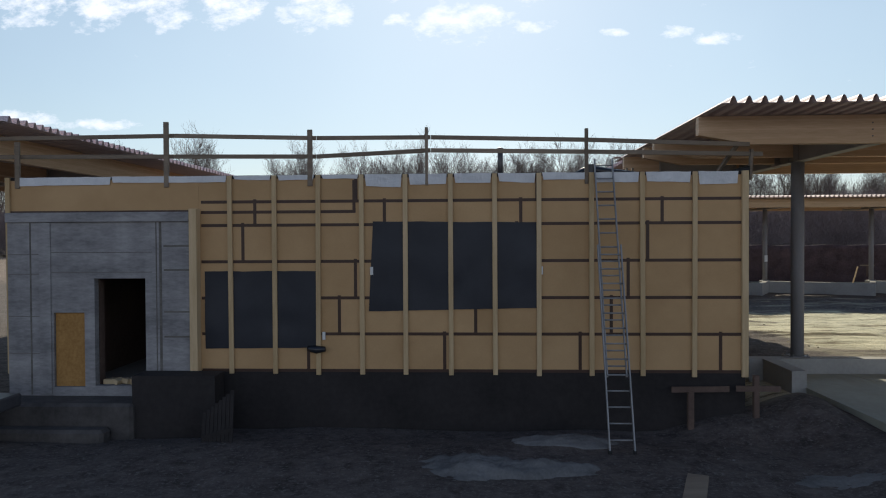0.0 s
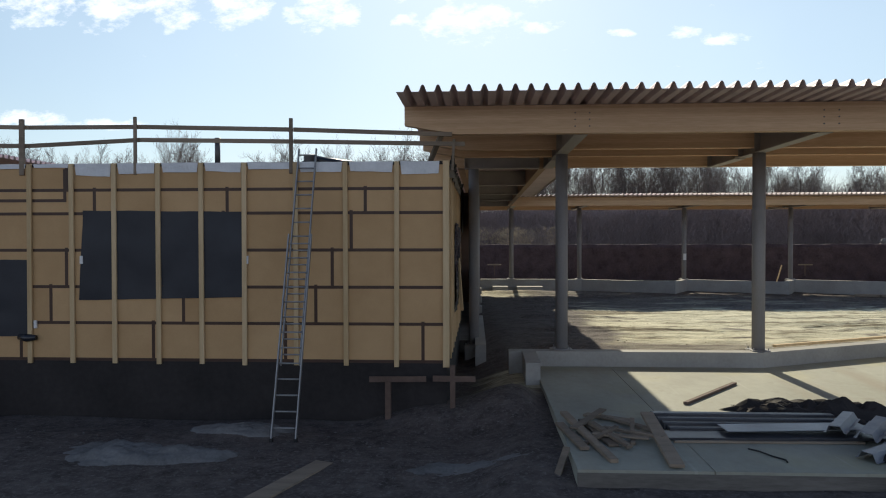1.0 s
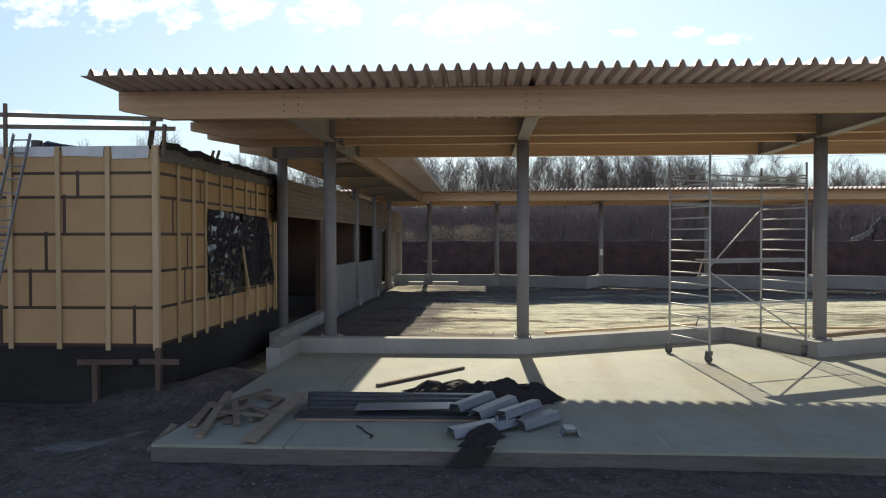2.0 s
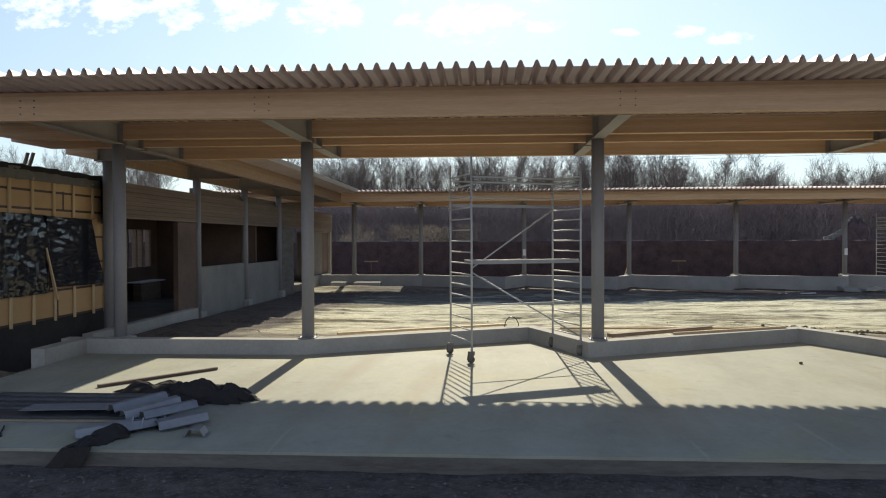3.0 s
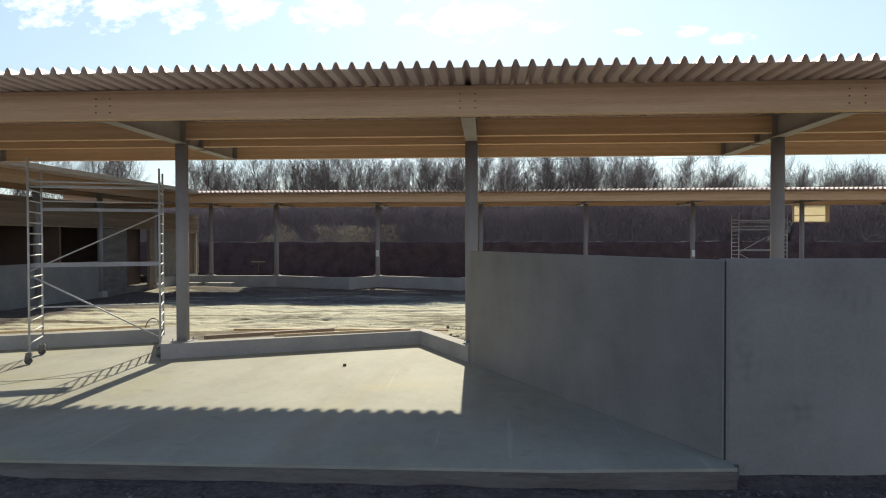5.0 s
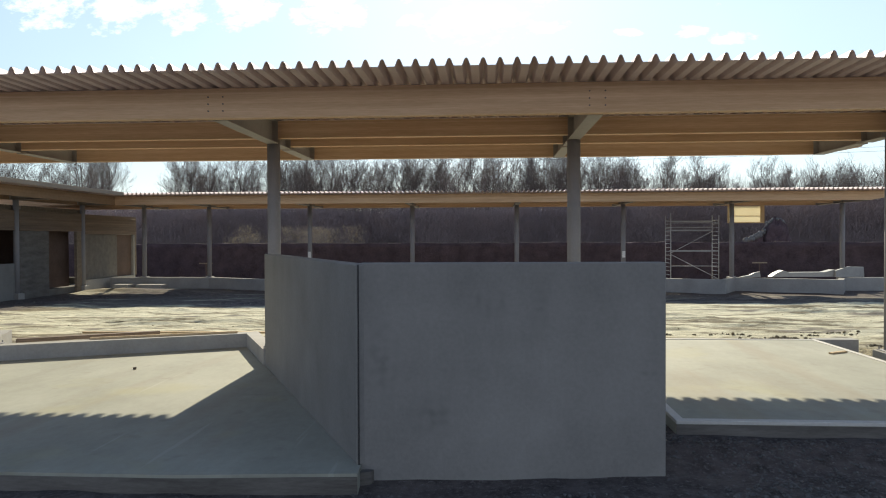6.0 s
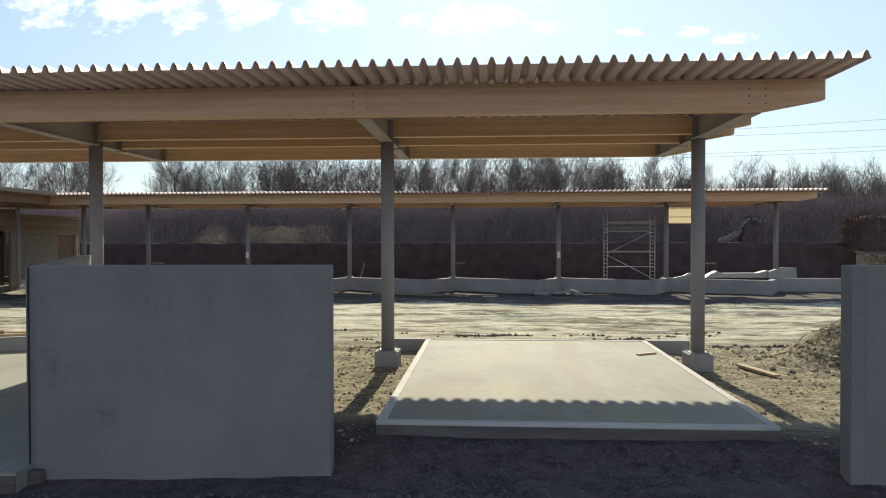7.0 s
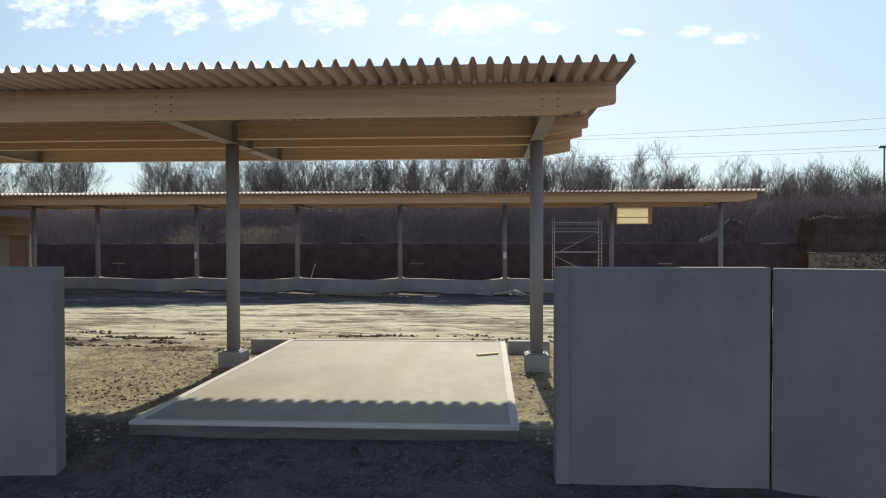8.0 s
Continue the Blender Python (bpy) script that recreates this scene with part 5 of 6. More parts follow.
def build_scrap():
    s = thing("sheet_stack", "stack of long dark steel sheets and battens on the slab", "sheet stack", at=ON_SLAB)
    for k in range(4):
        y = -5.62 - 0.16 * k
        part("long_profile", Geo().box(-3.88 + 0.05 * k, -0.95 + 0.1 * (k % 2), y - 0.07, y + 0.07, 0.005, 0.19 - 0.035 * k, 0.01), M["darkmetal"], s)
    part("dark_sheet", Geo().beam((-3.86, -6.42, 0.03), (-0.6, -6.38, 0.05), 0.42, 0.04, 0.004), M["darkmetal"], s)
    part("pale_sheet", Geo().beam((-2.95, -6.30, 0.12), (-0.75, -6.20, 0.15), 0.42, 0.012, 0.003), M["palesheet"], s, "pale grey sheet")
    part("bar", Geo().beam((-3.8, -6.72, 0.02), (-1.0, -6.66, 0.02), 0.06, 0.03, 0.003), M["weathered"], s)
    o = thing("sheet_offcuts", "bent pale corrugated sheet offcuts thrown on a heap", "sheet scrap", at=ON_SLAB)
    for x, y, z, rx, ry, rz, w, ln in ((-1.52, -6.50, 0.13, 4, -5, -40, 1, 0.85), (-1.20, -6.74, 0.12, 6, 3, -42, 1, 0.85), (-0.82, -6.90, 0.13, 3, -6, -44, 1, 0.80), (-0.55, -6.98, 0.05, 3, 5, -48, 1, 0.72),
                                       (-1.50, -7.36, 0.03, 2, 3, -58, 1, 0.75), (-1.10, -7.20, 0.02, 2, -3, -50, 1, 0.6)):
        part("offcut", corrugated_offcut(w, ln, pose(x, y, z, rx, ry, rz)), M["palesheet"], o)
    for n, (x, y, rz) in enumerate(((-0.78, -7.22, 14), (-0.54, -7.02, 24))):
        part("channel", Geo().prism([(0, 0), (0.16, 0), (0.16, 0.16), (0.14, 0.16), (0.14, 0.02), (0.02, 0.02), (0.02, 0.16), (0, 0.16)], 0, 0.3, "y", pose(x, y, 0.08, -25, 10, rz)), M["palesheet"], o)
    p = thing("sheet_offcut", "small bent corrugated sheet offcut on the slab", "sheet scrap", at=ON_SLAB)
    part("offcut", corrugated_offcut(1, 0.24, pose(0.08, -7.42, 0.006, 0, 0, 4)), M["palesheet"], p)
    f = thing("foil_heap", "torn crumpled black roofing foil on the slab", "foil", at=ON_SLAB)
    part("foil_sheet", crumple(-0.95, -4.95, 1.30, 0.62, 0.42, 3.0, 0.0, -0.25), M["membrane"], f)
    g = thing("foil_strip", "black foil strip hanging over the slab edge", "foil", at=ON_SLAB)
    part("strip", wrinkled(-1.32, -0.98, -0.34, 0.05, Matrix.Translation((0, -8.05, 0)), 0.07, 16, 14, 31.0, skew=((-0.16, 0.10), (-0.10, 0.0), (0.08, 0), (0.16, 0))), M["membrane"], g, smooth=True)
    part("strip_top", crumple(-0.98, -7.55, 0.24, 0.55, 0.16, 8.0, 0.0, -0.25), M["membrane"], g)
    planks = [((-3.98, -5.75, 0.20), (-4.1, -7.95, 0.05), 0.2, 0.05), ((-5.30, -5.45, 0.12), (-4.88, -7.72, 0.03), 0.12, 0.06), ((-5.0, -5.6, 0.04), (-4.75, -7.0, 0.03), 0.16, 0.04),
              ((-5.42, -5.9, 0.05), (-5.2, -7.2, 0.04), 0.14, 0.05), ((-4.75, -6.1, 0.05), (-4.0, -6.9, 0.13), 0.09, 0.05), ((-4.55, -5.4, 0.04), (-4.05, -6.4, 0.10), 0.10, 0.05), ((-5.0, -6.6, 0.09), (-4.2, -6.85, 0.1), 0.10, 0.03),
              ((-5.25, -6.35, 0.10), (-4.62, -5.35, 0.16), 0.13, 0.03), ((-4.95, -6.15, 0.14), (-4.55, -7.15, 0.06), 0.10, 0.05), ((-4.9, -5.2, 0.03), (-4.2, -5.7, 0.05), 0.17, 0.04),
              ((-5.15, -6.9, 0.03), (-4.6, -6.45, 0.16), 0.08, 0.04), ((-4.45, -6.9, 0.03), (-4.25, -5.9, 0.14), 0.07, 0.05)]
    for a, b, w, h in planks:
        t = thing("scrap_plank", "rough sawn timber offcut lying on the slab", "plank", "timber offcuts on the slab", at=ON_SLAB)
        part("plank", Geo().beam(a, b, w, h, 0.005), M["weathered"], t)
    t = thing("leaning_board", "short board leaning on the slab edge", "plank", "timber offcuts on the slab", at=ON_SLAB)
    part("plank", Geo().beam((-5.75, -7.9, -0.36), (-5.46, -7.2, 0.05), 0.1, 0.04, 0.004), M["weathered"], t)
    c = thing("cable", "short bent black cable on the slab", "cable", at=ON_SLAB)
    part("wire", Geo().tube([(-2.82, -7.0, 0.012), (-2.72, -7.15, 0.02), (-2.62, -7.35, 0.015), (-2.5, -7.5, 0.012), (-2.52, -7.6, 0.012)], 0.012, 6), M["rubber"], c)
    r = thing("rock", "pale field stone on the soil by the slab", "stone", at=ON_SLAB)
    part("boulder", crumple(-4.55, -8.35, 0.11, 0.1, 0.12, 5.0, -0.40), M["gravel"], r)
    d = thing("brick_bit", "small broken brick on the slab", "stone", at=ON_SLAB)
    part("bit", Geo().box(-0.035, 0.035, -0.025, 0.025, 0.0, 0.05, 0.008), M["stone"], d, at=pose(11.2, -1.3, 0.001, 0, 0, 30))
    b = thing("timber_strip", "pale timber strip lying on the slab", "plank")
    part("plank", Geo().beam((26.66, -0.10, 0.2345), (27.12, 0.16, 0.2345), 0.09, 0.035, 0.004), M["batten"], b)
    b = thing("timber_strip", "pale timber board lying on the gravel", "plank")
    part("plank", Geo().beam((29.03, 0.30, ground_height(29.03, 0.3) + 0.05), (29.40, -0.90, ground_height(29.4, -0.9) + 0.05), 0.17, 0.05, 0.004), M["board"], b)
    # boards lying along the kerb
    for n, (a, bb, w) in enumerate((((0.6, 0.55, 0.325), (4.9, 2.55, 0.325), 0.10), ((7.35, 0.42, 0.33), (10.25, 2.0, 0.335), 0.20), ((6.6, 4.5, -0.02), (13.2, 4.7, -0.02), 0.10), ((9.0, 0.85, 0.325), (12.3, 2.22, 0.325), 0.06))):
        t = thing("kerb_board", "long pale board lying along the kerb", "plank", "boards along the kerb")
        part("plank", Geo().beam(a, bb, w, 0.09 if n == 1 else 0.06, 0.004), M["plank_band" if n == 1 else "batten"], t)
    h = thing("hose_loop", "black hose loop standing up behind the kerb", "hose")
    part("hose", Geo().tube([(5.05 + 0.2 * math.cos(q), 2.45 + 0.05 * math.cos(q), 0.25 + 0.3 * math.sin(q)) for q in np.linspace(0, math.pi, 12)], 0.014, 8), M["darkmetal"], h, smooth=True)


build_scrap()


# ---- hedge, woods and far things ----
rng = np.random.default_rng(7)


def twig_cloud(n, place, size, name, mat, label, category, thick=0.012, up=0.6):
    """Many thin crossing twigs: each a narrow three-sided spike."""
    v, f = [], []
    for k in range(n):
        p = np.array(place(k))
        d = rng.normal(size=3)
        d[2] = abs(d[2]) + up
        d /= np.linalg.norm(d)
        ln = size * (0.5 + rng.random())
        s = np.cross(d, rng.normal(size=3))
        s = s / np.linalg.norm(s) * thick * (0.6 + 0.8 * rng.random())
        t = np.cross(d, s)
        q = p + d * ln
        b = len(v)
        v += [tuple(p + s), tuple(p - 0.5 * s + 0.87 * t), tuple(p - 0.5 * s - 0.87 * t), tuple(q)]
        f += [(b, b + 1, b + 3), (b + 1, b + 2, b + 3), (b + 2, b, b + 3)]
    me = bpy.data.meshes.new(name)
    me.from_pydata(v, [], f)
    me.materials.append(mat)
    return tagged(new(name, me), label, category, kind="stuff")


def hedge_line(x):
    """The hedge runs straight and swings towards the drive at its end."""
    return 46.0 - 6.0 * smoothstep(42, 52, x)


def build_hedge():
    g = Geo()
    xs = np.arange(-48, 52.3, 0.5)
    zs = np.linspace(-0.9, 2.45, 9)
    v = []
    for side in (0, 1):
        for z in zs:
            for x in xs:
                bul = 0.16 * noise.fractal((x * 1.1, z * 1.6, 4 + side), 0.8, 2, 3)
                top = 0.10 * noise.noise((x * 0.5, 2, 2)) * (z > 2.3)
                v.append((x, hedge_line(x) + side * 1.0 + bul * (1 - 2 * side), z + top))
    nx, nz = len(xs), len(zs)
    f = []
    for s in (0, 1):
        o = s * nx * nz
        f += [(o + j * nx + i, o + j * nx + i + 1, o + (j + 1) * nx + i + 1, o + (j + 1) * nx + i) for j in range(nz - 1) for i in range(nx - 1)]
    o = nx * nz
    f += [((nz - 1) * nx + i, (nz - 1) * nx + i + 1, o + (nz - 1) * nx + i + 1, o + (nz - 1) * nx + i) for i in range(nx - 1)]
    f += [(j * nx + e, (j + 1) * nx + e, o + (j + 1) * nx + e, o + j * nx + e) for j in range(nz - 1) for e in (0, nx - 1)]
    h = thing("hedge", "long dense dark red-brown clipped hedge", "hedge")
    part("hedge_body", g.add(v, f), M["hedge"], h, smooth=True)
    def twig_place(k):
        x = rng.uniform(-48, 52)
        return (x, hedge_line(x) + rng.uniform(-0.15, 0.5), 2.42 * rng.random() ** 0.6)

    tw = twig_cloud(16000, twig_place, 0.22, "hedge_foliage", M["hedge"], "", "", 0.012, 0.3)
    tw.parent = h
    tw["label"] = "fine bare hedge twigs"
    r = thing("hedge", "rust brown leafy hedge on a stone bank", "hedge")
    g, v = Geo(), []
    n, m = 60, 14
    for j in range(m + 1):
        for i in range(n + 1):
            a, b = i / n, j / m
            x = 51.2 + 20 * a
            ang = math.pi * b
            hh = 2.75 * smoothstep(-0.05, 0.03, a) * (1 + 0.05 * noise.noise((x * 1.7, 4, 2))) * (1 + 0.06 * noise.noise((x * 0.6, 1, 1)))
            v.append((x, 39.2 - 1.2 * math.cos(ang) + 0.2 * noise.noise((x, b * 5, 2)), 1.78 + hh * math.sin(ang) ** 0.4 + 0.15 * noise.noise((x * 1.4, b * 6, 6))))
    f = [(j * (n + 1) + i, j * (n + 1) + i + 1, (j + 1) * (n + 1) + i + 1, (j + 1) * (n + 1) + i) for j in range(m) for i in range(n)]
    f.append(tuple(j * (n + 1) for j in range(m + 1)))
    part("hedge_body", g.add(v, f), M["rust_hedge"], r, smooth=True)

    def rust_place(k):
        if k % 9 == 0:
            return (51.25 + rng.normal() * 0.15, rng.uniform(38.0, 40.4), rng.uniform(1.9, 4.3))
        p = v[int(rng.integers(0, len(v)))]
        return (p[0] + rng.normal() * 0.3, p[1] + rng.normal() * 0.2, p[2] + rng.normal() * 0.2)

    rt = twig_cloud(14000, rust_place, 0.4, "hedge_foliage", M["rust_hedge"], "", "", 0.014, 0.5)
    rt.parent = r
    rt["label"] = "fine rust brown twigs and dead leaves"
    w = thing("stone_wall", "low dry stone wall of rounded field stones", "stone wall")
    part("wall_core", Geo().box(50.9, 70, 36.8, 37.9, -0.6, 1.72), M["stone"], w)
    part("coping", Geo().box(50.8, 70, 36.7, 37.95, 1.722, 1.82, 0.02), M["dirty"], w, "narrow dark coping")
    shapes = []
    for q in range(4):
        g = Geo()
        bm = bmesh.new()
        bmesh.ops.create_icosphere(bm, subdivisions=1, radius=0.5)
        for p in bm.verts:
            p.co *= 1 + 0.35 * noise.noise((p.co.x * 2 + q * 9, p.co.y * 2, p.co.z * 2))
        bm.verts.index_update()
        g.add([p.co.copy() for p in bm.verts], [[p.index for p in fc.verts] for fc in bm.faces])
        bm.free()
        shapes.append(mesh_of("stone", g, M["stone"]))
    for k in range(240):
        x, z = 51.0 + (k % 40) * 0.27 + rng.uniform(-0.14, 0.14), 0.05 + (k // 40) * 0.30 + rng.uniform(-0.12, 0.12)
        sc = rng.uniform(0.16, 0.42)
        part("stone", shapes[k % 4], None, w, at=pose(x, 36.76, z, rng.uniform(0, 90), 0, rng.uniform(0, 180)) @ Matrix.Diagonal((sc * 1.2, sc, sc * 0.85, 1)))
    e = thing("wire_fence", "thin wire fence on slender steel posts before the hedge", "fence")
    for x in (52.1, 54.6, 57.1, 59.6):
        part("post", Geo().tube([(x, 37.2, 1.80), (x, 37.2, 4.3)], 0.022, 8), M["darkmetal"], e)
    for z in (2.4, 3.0, 3.6, 4.2):
        part("wire", Geo().tube([(52.0, 37.16, z), (60.0, 37.16, z)], 0.010, 5), M["darkmetal"], e)


build_hedge()


def tree_geo(seed, height):
    """Trunk and main limbs in one mesh, fine branches in another."""
    r = np.random.default_rng(seed)
    wood, fine = Geo(), []

    def grow(p, d, ln, rad, level):
        pts, q, dd = [p], p.copy(), d.copy()
        steps = (4, 4, 3, 2, 1)[level]
        for _ in range(steps):
            dd = dd + r.normal(size=3) * (0.10 if level == 0 else 0.20)
            dd[2] += 0.16 if level else 0.08
            dd /= np.linalg.norm(dd)
            q = q + dd * ln / steps
            pts.append(q.copy())
        rads = [rad * (1 - 0.62 * i / steps) for i in range(steps + 1)]
        if level <= 1:
            wood.tube([tuple(a) for a in pts], rads, 6 if level == 0 else 4, caps=False)
        else:
            fine.append((pts, rads))
        if level >= 4:
            return
        kids = (9, 6, 5, 4)[level]
        for k in range(kids):
            t = (0.30 if level == 0 else 0.2) + (0.70 if level == 0 else 0.8) * (k + r.random()) / kids
            i = min(int(t * steps), steps - 1)
            base = pts[i] + (pts[i + 1] - pts[i]) * (t * steps - i)
            side = r.normal(size=3)
            side[2] = abs(side[2]) * 0.5
            side -= dd * side.dot(dd) * 0.6
            side /= np.linalg.norm(side)
            spread = 0.52 if level == 0 else 0.66
            nd = dd * (1 - 0.45 * spread) + side * spread
            nd /= np.linalg.norm(nd)
            grow(base, nd, ln * (0.48 if level == 0 else 0.55) * (1.15 - 0.5 * t if level == 0 else 1) * (0.8 + 0.4 * r.random()), max(rads[i] * 0.5, 0.010), level + 1)

    grow(np.array([0, 0, -0.3]), np.array([r.normal() * 0.06, r.normal() * 0.06, 1.0]), height * 0.86, height * 0.011, 0)
    v, f = [], []
    for pts, rads in fine:
        for a, b, ra, rb in zip(pts, pts[1:], rads, rads[1:]):
            d = (b - a) / (np.linalg.norm(b - a) + 1e-9)
            s = np.cross(d, (0.3, 0.5, 0.81))
            s /= np.linalg.norm(s) + 1e-9
            t = np.cross(d, s)
            n = len(v)
            for p, rr in ((a, max(ra, 0.007)), (b, max(rb, 0.005))):
                v += [tuple(p + rr * s), tuple(p + rr * (-0.5 * s + 0.87 * t)), tuple(p + rr * (-0.5 * s - 0.87 * t))]
            f += [(n, n + 1, n + 4, n + 3), (n + 1, n + 2, n + 5, n + 4), (n + 2, n, n + 3, n + 5)]
    return wood, (v, f)


def build_trees():
    kinds = []
    for k in range(6):
        wood, (v, f) = tree_geo(20 + k, 10.0)
        trunk = mesh_of("trunk", wood, M["bark"], True)
        crown = bpy.data.meshes.new("crown")
        crown.from_pydata(v, [], f)
        crown.materials.append(M["twig"])
        t = thing("tree", "bare leafless winter tree at the wood edge", "tree", "trees of the wood")
        part("trunk", trunk, None, t)
        part("crown", crown, None, t)
        kinds.append(t)
    spots = []
    x = -158.0
    while x < 145:
        for row, yy in enumerate((153, 163, 174, 185)):
            if rng.random() < 0.95 - 0.6 * smoothstep(-55, -80, x):
                spots.append((x + rng.uniform(-2.4, 2.4), yy + rng.uniform(-5, 5), row))
        x += 5.3 - 0.8 * smoothstep(5, 30, x)
    first = set()
    for x, y, row in spots:
        tall = rng.uniform(1.82, 2.42) * (1 + 0.12 * noise.noise((x * 0.05, 0, row)))
        tall *= 1.03 + 0.10 * smoothstep(-55, -80, x) - 0.2 * smoothstep(62, 80, x) * (1 if rng.random() < 0.9 else 0.4)
        k = int(rng.integers(0, 6))
        m = pose(x, y, ground_height(x, y) - 0.1, 0, 0, rng.uniform(0, 360))
        m = m @ Matrix.Diagonal((tall * rng.uniform(0.7, 1.0), tall * 0.85, tall, 1))
        if k not in first:
            first.add(k)
            kinds[k].matrix_basis = m
        else:
            t = copy_thing(kinds[k], m)
            t.matrix_basis = m
    for k in range(6):
        if k not in first:
            kinds[k].matrix_basis = pose(-120 - 4 * k, 195, -0.4)


build_trees()


def bush_place(k):
    x, y = rng.uniform(-165, 150), rng.uniform(138, 156)
    dense = 0.5 + 0.5 * noise.noise((x * 0.05, y * 0.08, 4))
    tall = 8.0 + 4.0 * dense + 2.0 * smoothstep(45, 75, x)
    return (x, y, -0.4 + rng.random() ** 1.2 * tall)


twig_cloud(200000, bush_place, 2.3, "undergrowth", M["brush"], "dense brown leafless undergrowth along the wood edge", "undergrowth", 0.034, 0.75)


def thicket_place(k):
    x, y = rng.uniform(-165, 150), rng.uniform(150, 192)
    return (x, y, -0.4 + rng.random() * (9.0 + 3.5 * noise.noise((x * 0.06, y * 0.08, 9)) + 2.5 * smoothstep(45, 75, x)))


twig_cloud(80000, thicket_place, 6.0, "thicket", M["twig"], "dense upright saplings between the trees", "saplings", 0.05, 2.6)


def build_far_things():
    p = thing("hanging_panel", "pale yellow translucent panel in a timber frame below the roof", "panel")
    part("cloth", Geo().box(36.0, 38.15, 33.90, 33.91, 3.92, 5.05), M["cloth"], p)
    for a, b in (((35.92, 36.0), (3.86, 5.092)), ((38.15, 38.42), (3.86, 5.092)), ((36.0, 38.15), (3.86, 3.92)), ((36.0, 38.15), (4.34, 4.37))):
        part("frame_bar", Geo().box(*a, 33.85, 33.96, *b), M["batten"], p)
    w = thing("insulation_pile", "white wrapped insulation sheets slumped on the kerb", "insulation")
    part("wrap", Geo().prism([(37.46, 0.28), (41.4, 0.28), (41.4, 0.74), (40.8, 0.58), (38.6, 0.56), (38.2, 0.70), (37.8, 0.52)], 30.2, 30.9, "y"), M["wrap"], w)
    part("block", Geo().prism([(41.35, 0.28), (43.15, 0.28), (43.1, 0.93), (42.2, 0.95), (41.4, 0.70)], 29.95, 30.19, "y"), M["wrap"], w)
    part("block", Geo().prism([(35.4, 0.28), (36.7, 0.28), (36.65, 0.62), (36.3, 0.55), (36.0, 0.40)], 30.0, 30.19, "y"), M["wrap"], w)
    b = thing("spoil_mound", "rounded dark spoil mound, its sunlit rim built of pale clods", "spoil mound")
    g, v = Geo(), []
    for j in range(19):
        for i in range(40):
            a, q = 2 * math.pi * i / 40, j / 18 * math.pi / 2
            k = 1 + 0.12 * noise.noise((math.cos(a) * 2, math.sin(a) * 2, q * 3)) + 0.05 * noise.noise((math.cos(a) * 7, math.sin(a) * 7, q * 9))
            v.append((70.4 + 2.9 * k * math.cos(a) * math.cos(q), 111 + 2.2 * k * math.sin(a) * math.cos(q), -0.6 + 6.8 * k * math.sin(q)))
    f = [(j * 40 + i, j * 40 + (i + 1) % 40, (j + 1) * 40 + (i + 1) % 40, (j + 1) * 40 + i) for j in range(18) for i in range(40)]
    part("mound", g.add(v, f), M["hedge"], b)
    # pale clods along the crest paint the mound's sunlit rim
    for k in range(46):
        a = radians(60 + 118 * (k + rng.random()) / 46)
        q = 0.14 + 0.22 * rng.random()
        part("crest_clod", Geo().tube([(-q, 0, 0), (-0.4 * q, 0, 0.05), (0.5 * q, 0, 0), (q, 0, 0)], [0.3 * q, q, 0.8 * q, 0.2 * q], 6), M["sand"], b,
             at=pose(70.4 + 2.85 * math.cos(a), 111 + 0.8 * rng.normal() * 0.4, -0.6 + 6.7 * math.sin(a) ** 0.9, 20 * rng.normal(), 20 * rng.normal(), 90 * rng.random()))
    b = thing("boulder_heap", "heap of pale boulders beside the spoil mound", "boulders")
    for k in range(34):
        q = 0.22 + 0.24 * rng.random()
        bm = bmesh.new()
        bmesh.ops.create_icosphere(bm, subdivisions=2, radius=q)
        for p in bm.verts:
            p.co *= 1 + 0.4 * noise.noise((p.co.x * 2 + k * 9, p.co.y * 2, p.co.z * 2))
        bm.verts.index_update()
        g = Geo().add([p.co.copy() for p in bm.verts], [[p.index for p in fc.verts] for fc in bm.faces])
        bm.free()
        part("boulder", g, M["sand"], b, at=pose(64.6 + 0.085 * k, 109.9, 2.0 + 0.042 * k + 0.45 * rng.random()))
    part("bank", Geo().prism([(63.6, -0.6), (68.0, -0.6), (67.7, 3.2), (66.0, 2.5), (64.4, 1.9)], 109.8, 111.0, "y"), M["hedge"], b)
    for n, (x0, x1) in enumerate(((-5.9, -4.9), (-4.3, -2.6))):
        k = thing("concrete_pad", "flat concrete pad beside the far column foot", "concrete pad", "pads by the far column")
        part("pad", Geo().box(x0, x1, 28.6, 29.6, -0.62, -0.16, 0.015), M["kerb"], k)
    for z0, z1, sag in ((21.2, 23.75, 0.5), (20.6, 21.9, 0.5), (17.4, 19.0, 0.3), (16.9, 18.2, 0.3)):
        c = thing("power_line", "thin dark overhead power line", "power line", "overhead lines")
        pts = [(44.66 + 51.4 * t, 110, z0 + (z1 - z0) * t - sag * 4 * 0.1 * math.sin(math.pi * t)) for t in np.linspace(-0.5, 3, 20)]
        part("wire", Geo().tube(pts, 0.022, 4), M["darkmetal"], c)
    l = thing("street_lamp", "tall dark street lamp above the trees", "street lamp")
    part("pole", Geo().tube([(95.8, 110, 0), (95.8, 110, 18.6)], 0.14, 8), M["darkmetal"], l)
    part("lamp_head", Geo().box(94.9, 96.2, 109.8, 110.2, 18.5, 18.9, 0.05), M["darkmetal"], l)
    k = thing("leaning_stake", "pale timber stake leaning behind the far kerb", "stake")
    part("stake", Geo().beam((14.1, 33.0, -0.4), (14.55, 33.05, 1.08), 0.13, 0.04, 0.004), M["batten"], k)
    for x in (7.0, 28.0):
        k = thing("paper_label", "small white paper label strapped to the column", "label", "labels on the far columns")
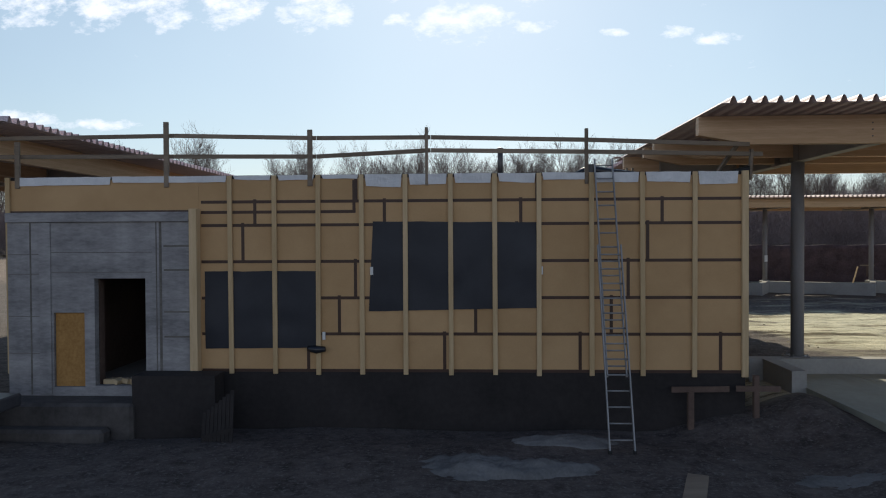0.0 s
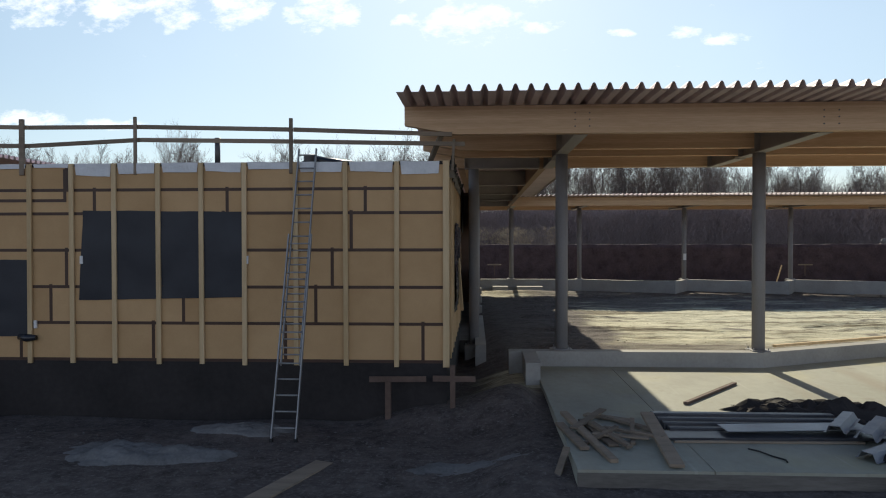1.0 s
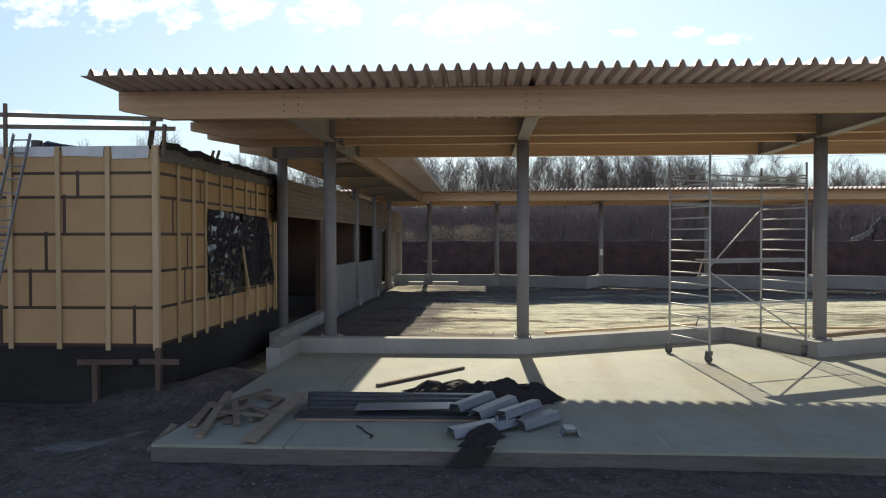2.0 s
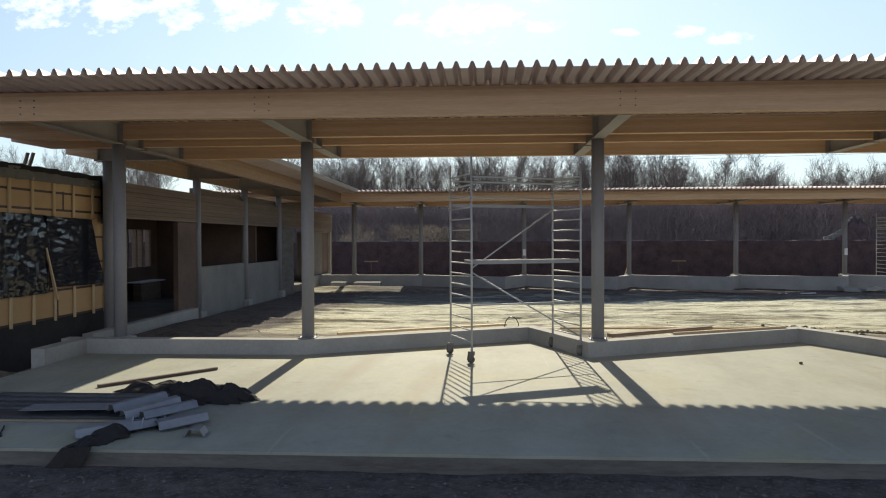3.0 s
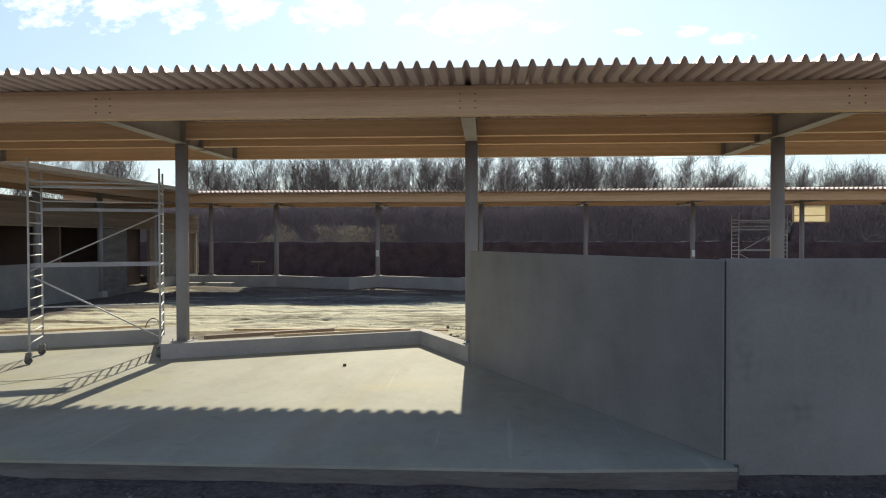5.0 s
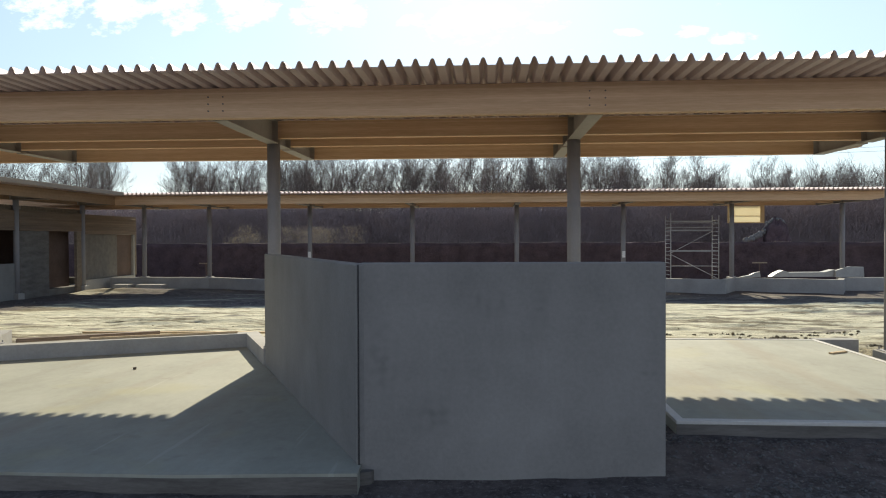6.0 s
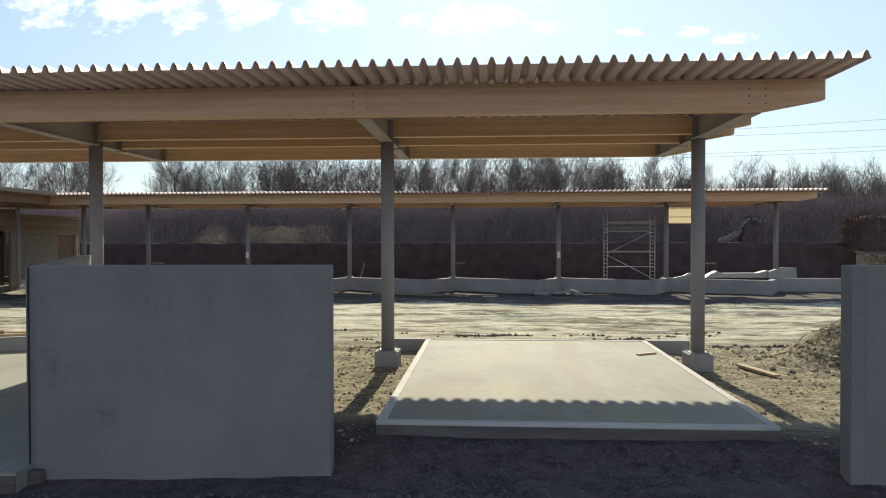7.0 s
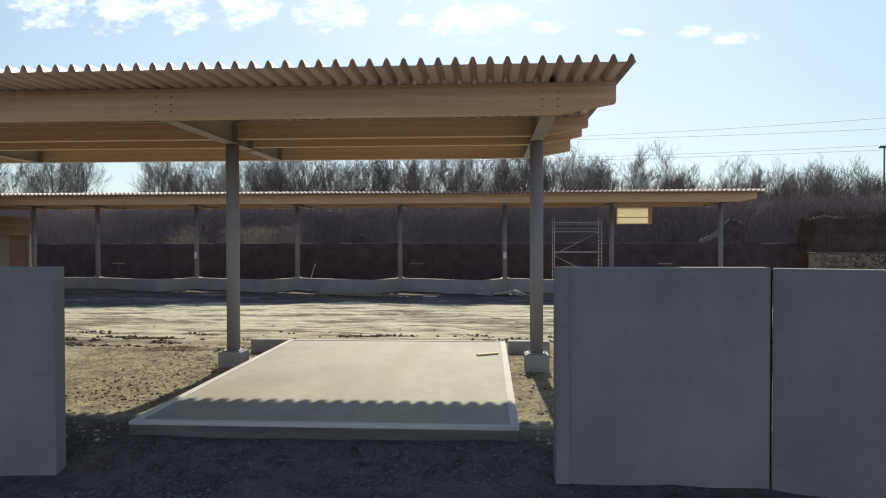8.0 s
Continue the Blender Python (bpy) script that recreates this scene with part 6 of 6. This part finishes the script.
        part("sheet", Geo().box(x - 0.10, x + 0.10, 30.225, 30.24, 1.55, 1.98, 0.003), M["white"], k)
    for x0, x1, y in ((21.6, 22.15, 25.3), (23.0, 23.85, 25.4)):
        k = thing("pale_offcut", "short pale strip lying in the trench", "board", "offcuts in the trench")
        part("board", Geo().beam((x0, y, ground_height(x0, y) + 0.05), (x1, y + 0.1, ground_height(x1, y) + 0.05), 0.22, 0.04, 0.004), M["white"], k)
    k = thing("broken_slab", "tilted broken concrete slabs by the far kerb", "rubble")
    for n, (x, y, w, tilt) in enumerate(((26.7, 27.2, 1.1, 9), (27.7, 27.0, 1.3, -6), (28.6, 27.3, 0.8, 12))):
        part("piece", Geo().box(-w / 2, w / 2, -0.45, 0.45, -0.08, 0.08, 0.015), M["kerb"], k, at=pose(x, y, ground_height(x, y) + 0.14, tilt, tilt / 2, 20 * n))
    for n, (a, b2) in enumerate((((16.2, 26.6), (20.6, 25.4)), ((17.4, 26.0), (22.0, 25.3)))):
        k = thing("dark_beam", "dark wet timber lying in the trench", "plank", "timbers in the trench")
        part("plank", Geo().beam((*a, ground_height(*a) + 0.10), (*b2, ground_height(*b2) + 0.10), 0.22, 0.14, 0.006), M["weathered"], k)
    for x, y in ((-5.5, 43.0), (20.8, 43.2), (41.6, 43.0)):
        t = thing("batter_board", "timber batter board on a post beyond the far kerb", "batter board", "batter boards")
        part("post", Geo().box(x - 0.04, x + 0.04, y, y + 0.06, -0.2, 0.78), M["interior"], t)
        part("cross_board", Geo().box(x - 0.6, x + 0.6, y - 0.03, y, 0.70, 0.80), M["weathered"], t)


build_far_things()


# ---- stones and litter on the ground ----
def stones(n, area, lo, hi, name, mat, label):
    v, f = [], []
    tmpl = [(1, 0, 0), (-1, 0, 0), (0, 1, 0), (0, -1, 0), (0, 0, 0.8), (0, 0, -0.8), (0.6, 0.6, 0.5), (-0.6, 0.55, 0.45), (0.5, -0.62, 0.4), (-0.55, -0.5, 0.5)]
    tf = [(4, 0, 6), (4, 6, 2), (4, 2, 7), (4, 7, 1), (4, 1, 9), (4, 9, 3), (4, 3, 8), (4, 8, 0), (6, 0, 2), (7, 2, 1), (9, 1, 3), (8, 3, 0), (5, 2, 0), (5, 1, 2), (5, 3, 1), (5, 0, 3)]
    for k in range(n):
        x, y = area()
        s = lo + (hi - lo) * rng.random() ** 3
        z = ground_height(x, y) + heap(x, y, 32.9, 1.5, 2.5, 2.2, 1.05) + 0.2 * s
        a, b = rng.uniform(0, 6.28), rng.uniform(0.6, 1.2, 3)
        ca, sa = math.cos(a), math.sin(a)
        o = len(v)
        for p in tmpl:
            jx, jy, jz = (p[i] * b[i] * s * (0.8 + 0.4 * rng.random()) for i in range(3))
            v.append((x + ca * jx - sa * jy, y + sa * jx + ca * jy, z + jz))
        f += [tuple(o + i for i in q) for q in tf]
    me = bpy.data.meshes.new(name)
    me.from_pydata(v, [], f)
    me.materials.append(mat)
    tagged(new(name, me), label, "gravel", kind="stuff")


def patchy(x0, x1, y0, spread):
    """A place in front of the panels, denser in some patches."""
    while True:
        x, y = rng.uniform(x0, x1), y0 - rng.random() * spread
        if rng.random() < smoothstep(-0.35, 0.35, noise.noise((x * 0.55, y * 0.9, 6.0))) + 0.08:
            return x, y


stones(15000, lambda: patchy(17, 36, -7.7, 3.0), 0.008, 0.042, "gravel", M["gravel"], "crushed grey stones strewn over the drive")
stones(3500, lambda: patchy(-8, 17, -8.2, 2.0), 0.006, 0.035, "gravel", M["gravel"], "small stones along the slab edge")
stones(2600, lambda: patchy(20.8, 28.2, -6.2, 1.6), 0.006, 0.034, "gravel", M["gravel"], "grey gravel before the foundation slab")
stones(4200, lambda: (rng.choice([rng.normal(32.6, 1.5), rng.uniform(27.6, 33), rng.uniform(18.6, 21.6)]), rng.uniform(-6.4, 3.2)), 0.008, 0.045, "gravel", M["clay"], "loose stones and clods beside the slab")
stones(500, lambda: (rng.uniform(-22, -6), rng.uniform(-9, -4.4)), 0.006, 0.03, "gravel", M["gravel"], "scattered stones on dark soil")


stones(2600, lambda: (rng.normal(32.6, 1.1), rng.normal(1.2, 0.9)), 0.015, 0.08, "gravel", M["clay"], "coarse stones on the spoil heap")


def clod_place():
    while True:
        x, y = rng.uniform(-4, 46), rng.uniform(2.6, 27)
        if rng.random() < smoothstep(-0.1, 0.5, noise.noise((x * 0.2, y * 1.2, 8.0)) + 0.3 * noise.noise((x, y * 2, 3))) + 0.05 + 0.6 * (y < 4):
            return x, y


stones(2600, clod_place, 0.008, 0.032, "clods", M["clay"], "dried clods thrown up along the wheel ruts of the yard")


def lump_place():
    """Clods pushed up in drifts behind the foundation slab and the columns beside it."""
    while True:
        x, y = rng.uniform(12, 34), rng.uniform(2.8, 7)
        near = smoothstep(2.2, 0.3, abs(y - 4.4 - 0.7 * noise.noise((x * 0.4, 3, 3)))) * smoothstep(12, 15, x)
        drift = smoothstep(0.12, 0.42, noise.noise((x * 0.45, y * 1.5, 6)) + 0.4 * noise.noise((x * 1.4, y * 2.2, 2)))
        if rng.random() < drift * near:
            return x, y


stones(2400, lump_place, 0.012, 0.075, "clods", M["lump"], "dark damp clods pushed up in drifts across the yard")
twig_cloud(9000, lambda k: (rng.uniform(-60, 50), 48.2 + abs(rng.normal()) * 1.2, -0.4 + rng.random() ** 0.5 * 2.75), 0.28, "dry_grass", M["dry_grass"], "pale dry grass and dead stalks behind the hedge", "dry grass", 0.012, 0.8)


def shrub_place(k):
    n = k % 9
    cx = -13 + 1.9 * n + 1.3 * math.sin(n * 5.1)
    top = 3.4 + 1.5 * abs(math.sin(n * 1.7))
    return (cx + rng.normal() * 0.8, 71 + 2 * math.sin(n * 2.3) + rng.normal() * 0.7, -0.3 + top * rng.random() ** 0.5)


twig_cloud(2600, shrub_place, 0.45, "shrubs", M["dry_grass"], "pale leafless shrubs in the rough grass", "shrubs", 0.018, 0.5)
# dark bar laid on the slab in place of a shadow stripe
shadow_bar = thing("batten", "dark bar drawn for a shadow stripe across the sunlit slab", "batten", "", at=Matrix.Identity(4))
part("bar", Geo().beam((-2.93, -4.15, SLAB + 0.03), (-1.38, -2.3, SLAB + 0.03), 0.09, 0.05, 0.005), M["interior"], shadow_bar)


# tufts added in place of light showing through the hedge foot
def tuft_place(k):
    x = -40 + 1.55 * (k % 56) + rng.normal() * 0.22
    return (x, hedge_line(x) - 0.45 + rng.normal() * 0.12, -0.45 + rng.random() * 0.75)


twig_cloud(1500, tuft_place, 0.3, "hedge_tufts", M["rust_hedge"], "dull tufts drawn for light gaps along the hedge foot", "dry grass", 0.012, 1.2)
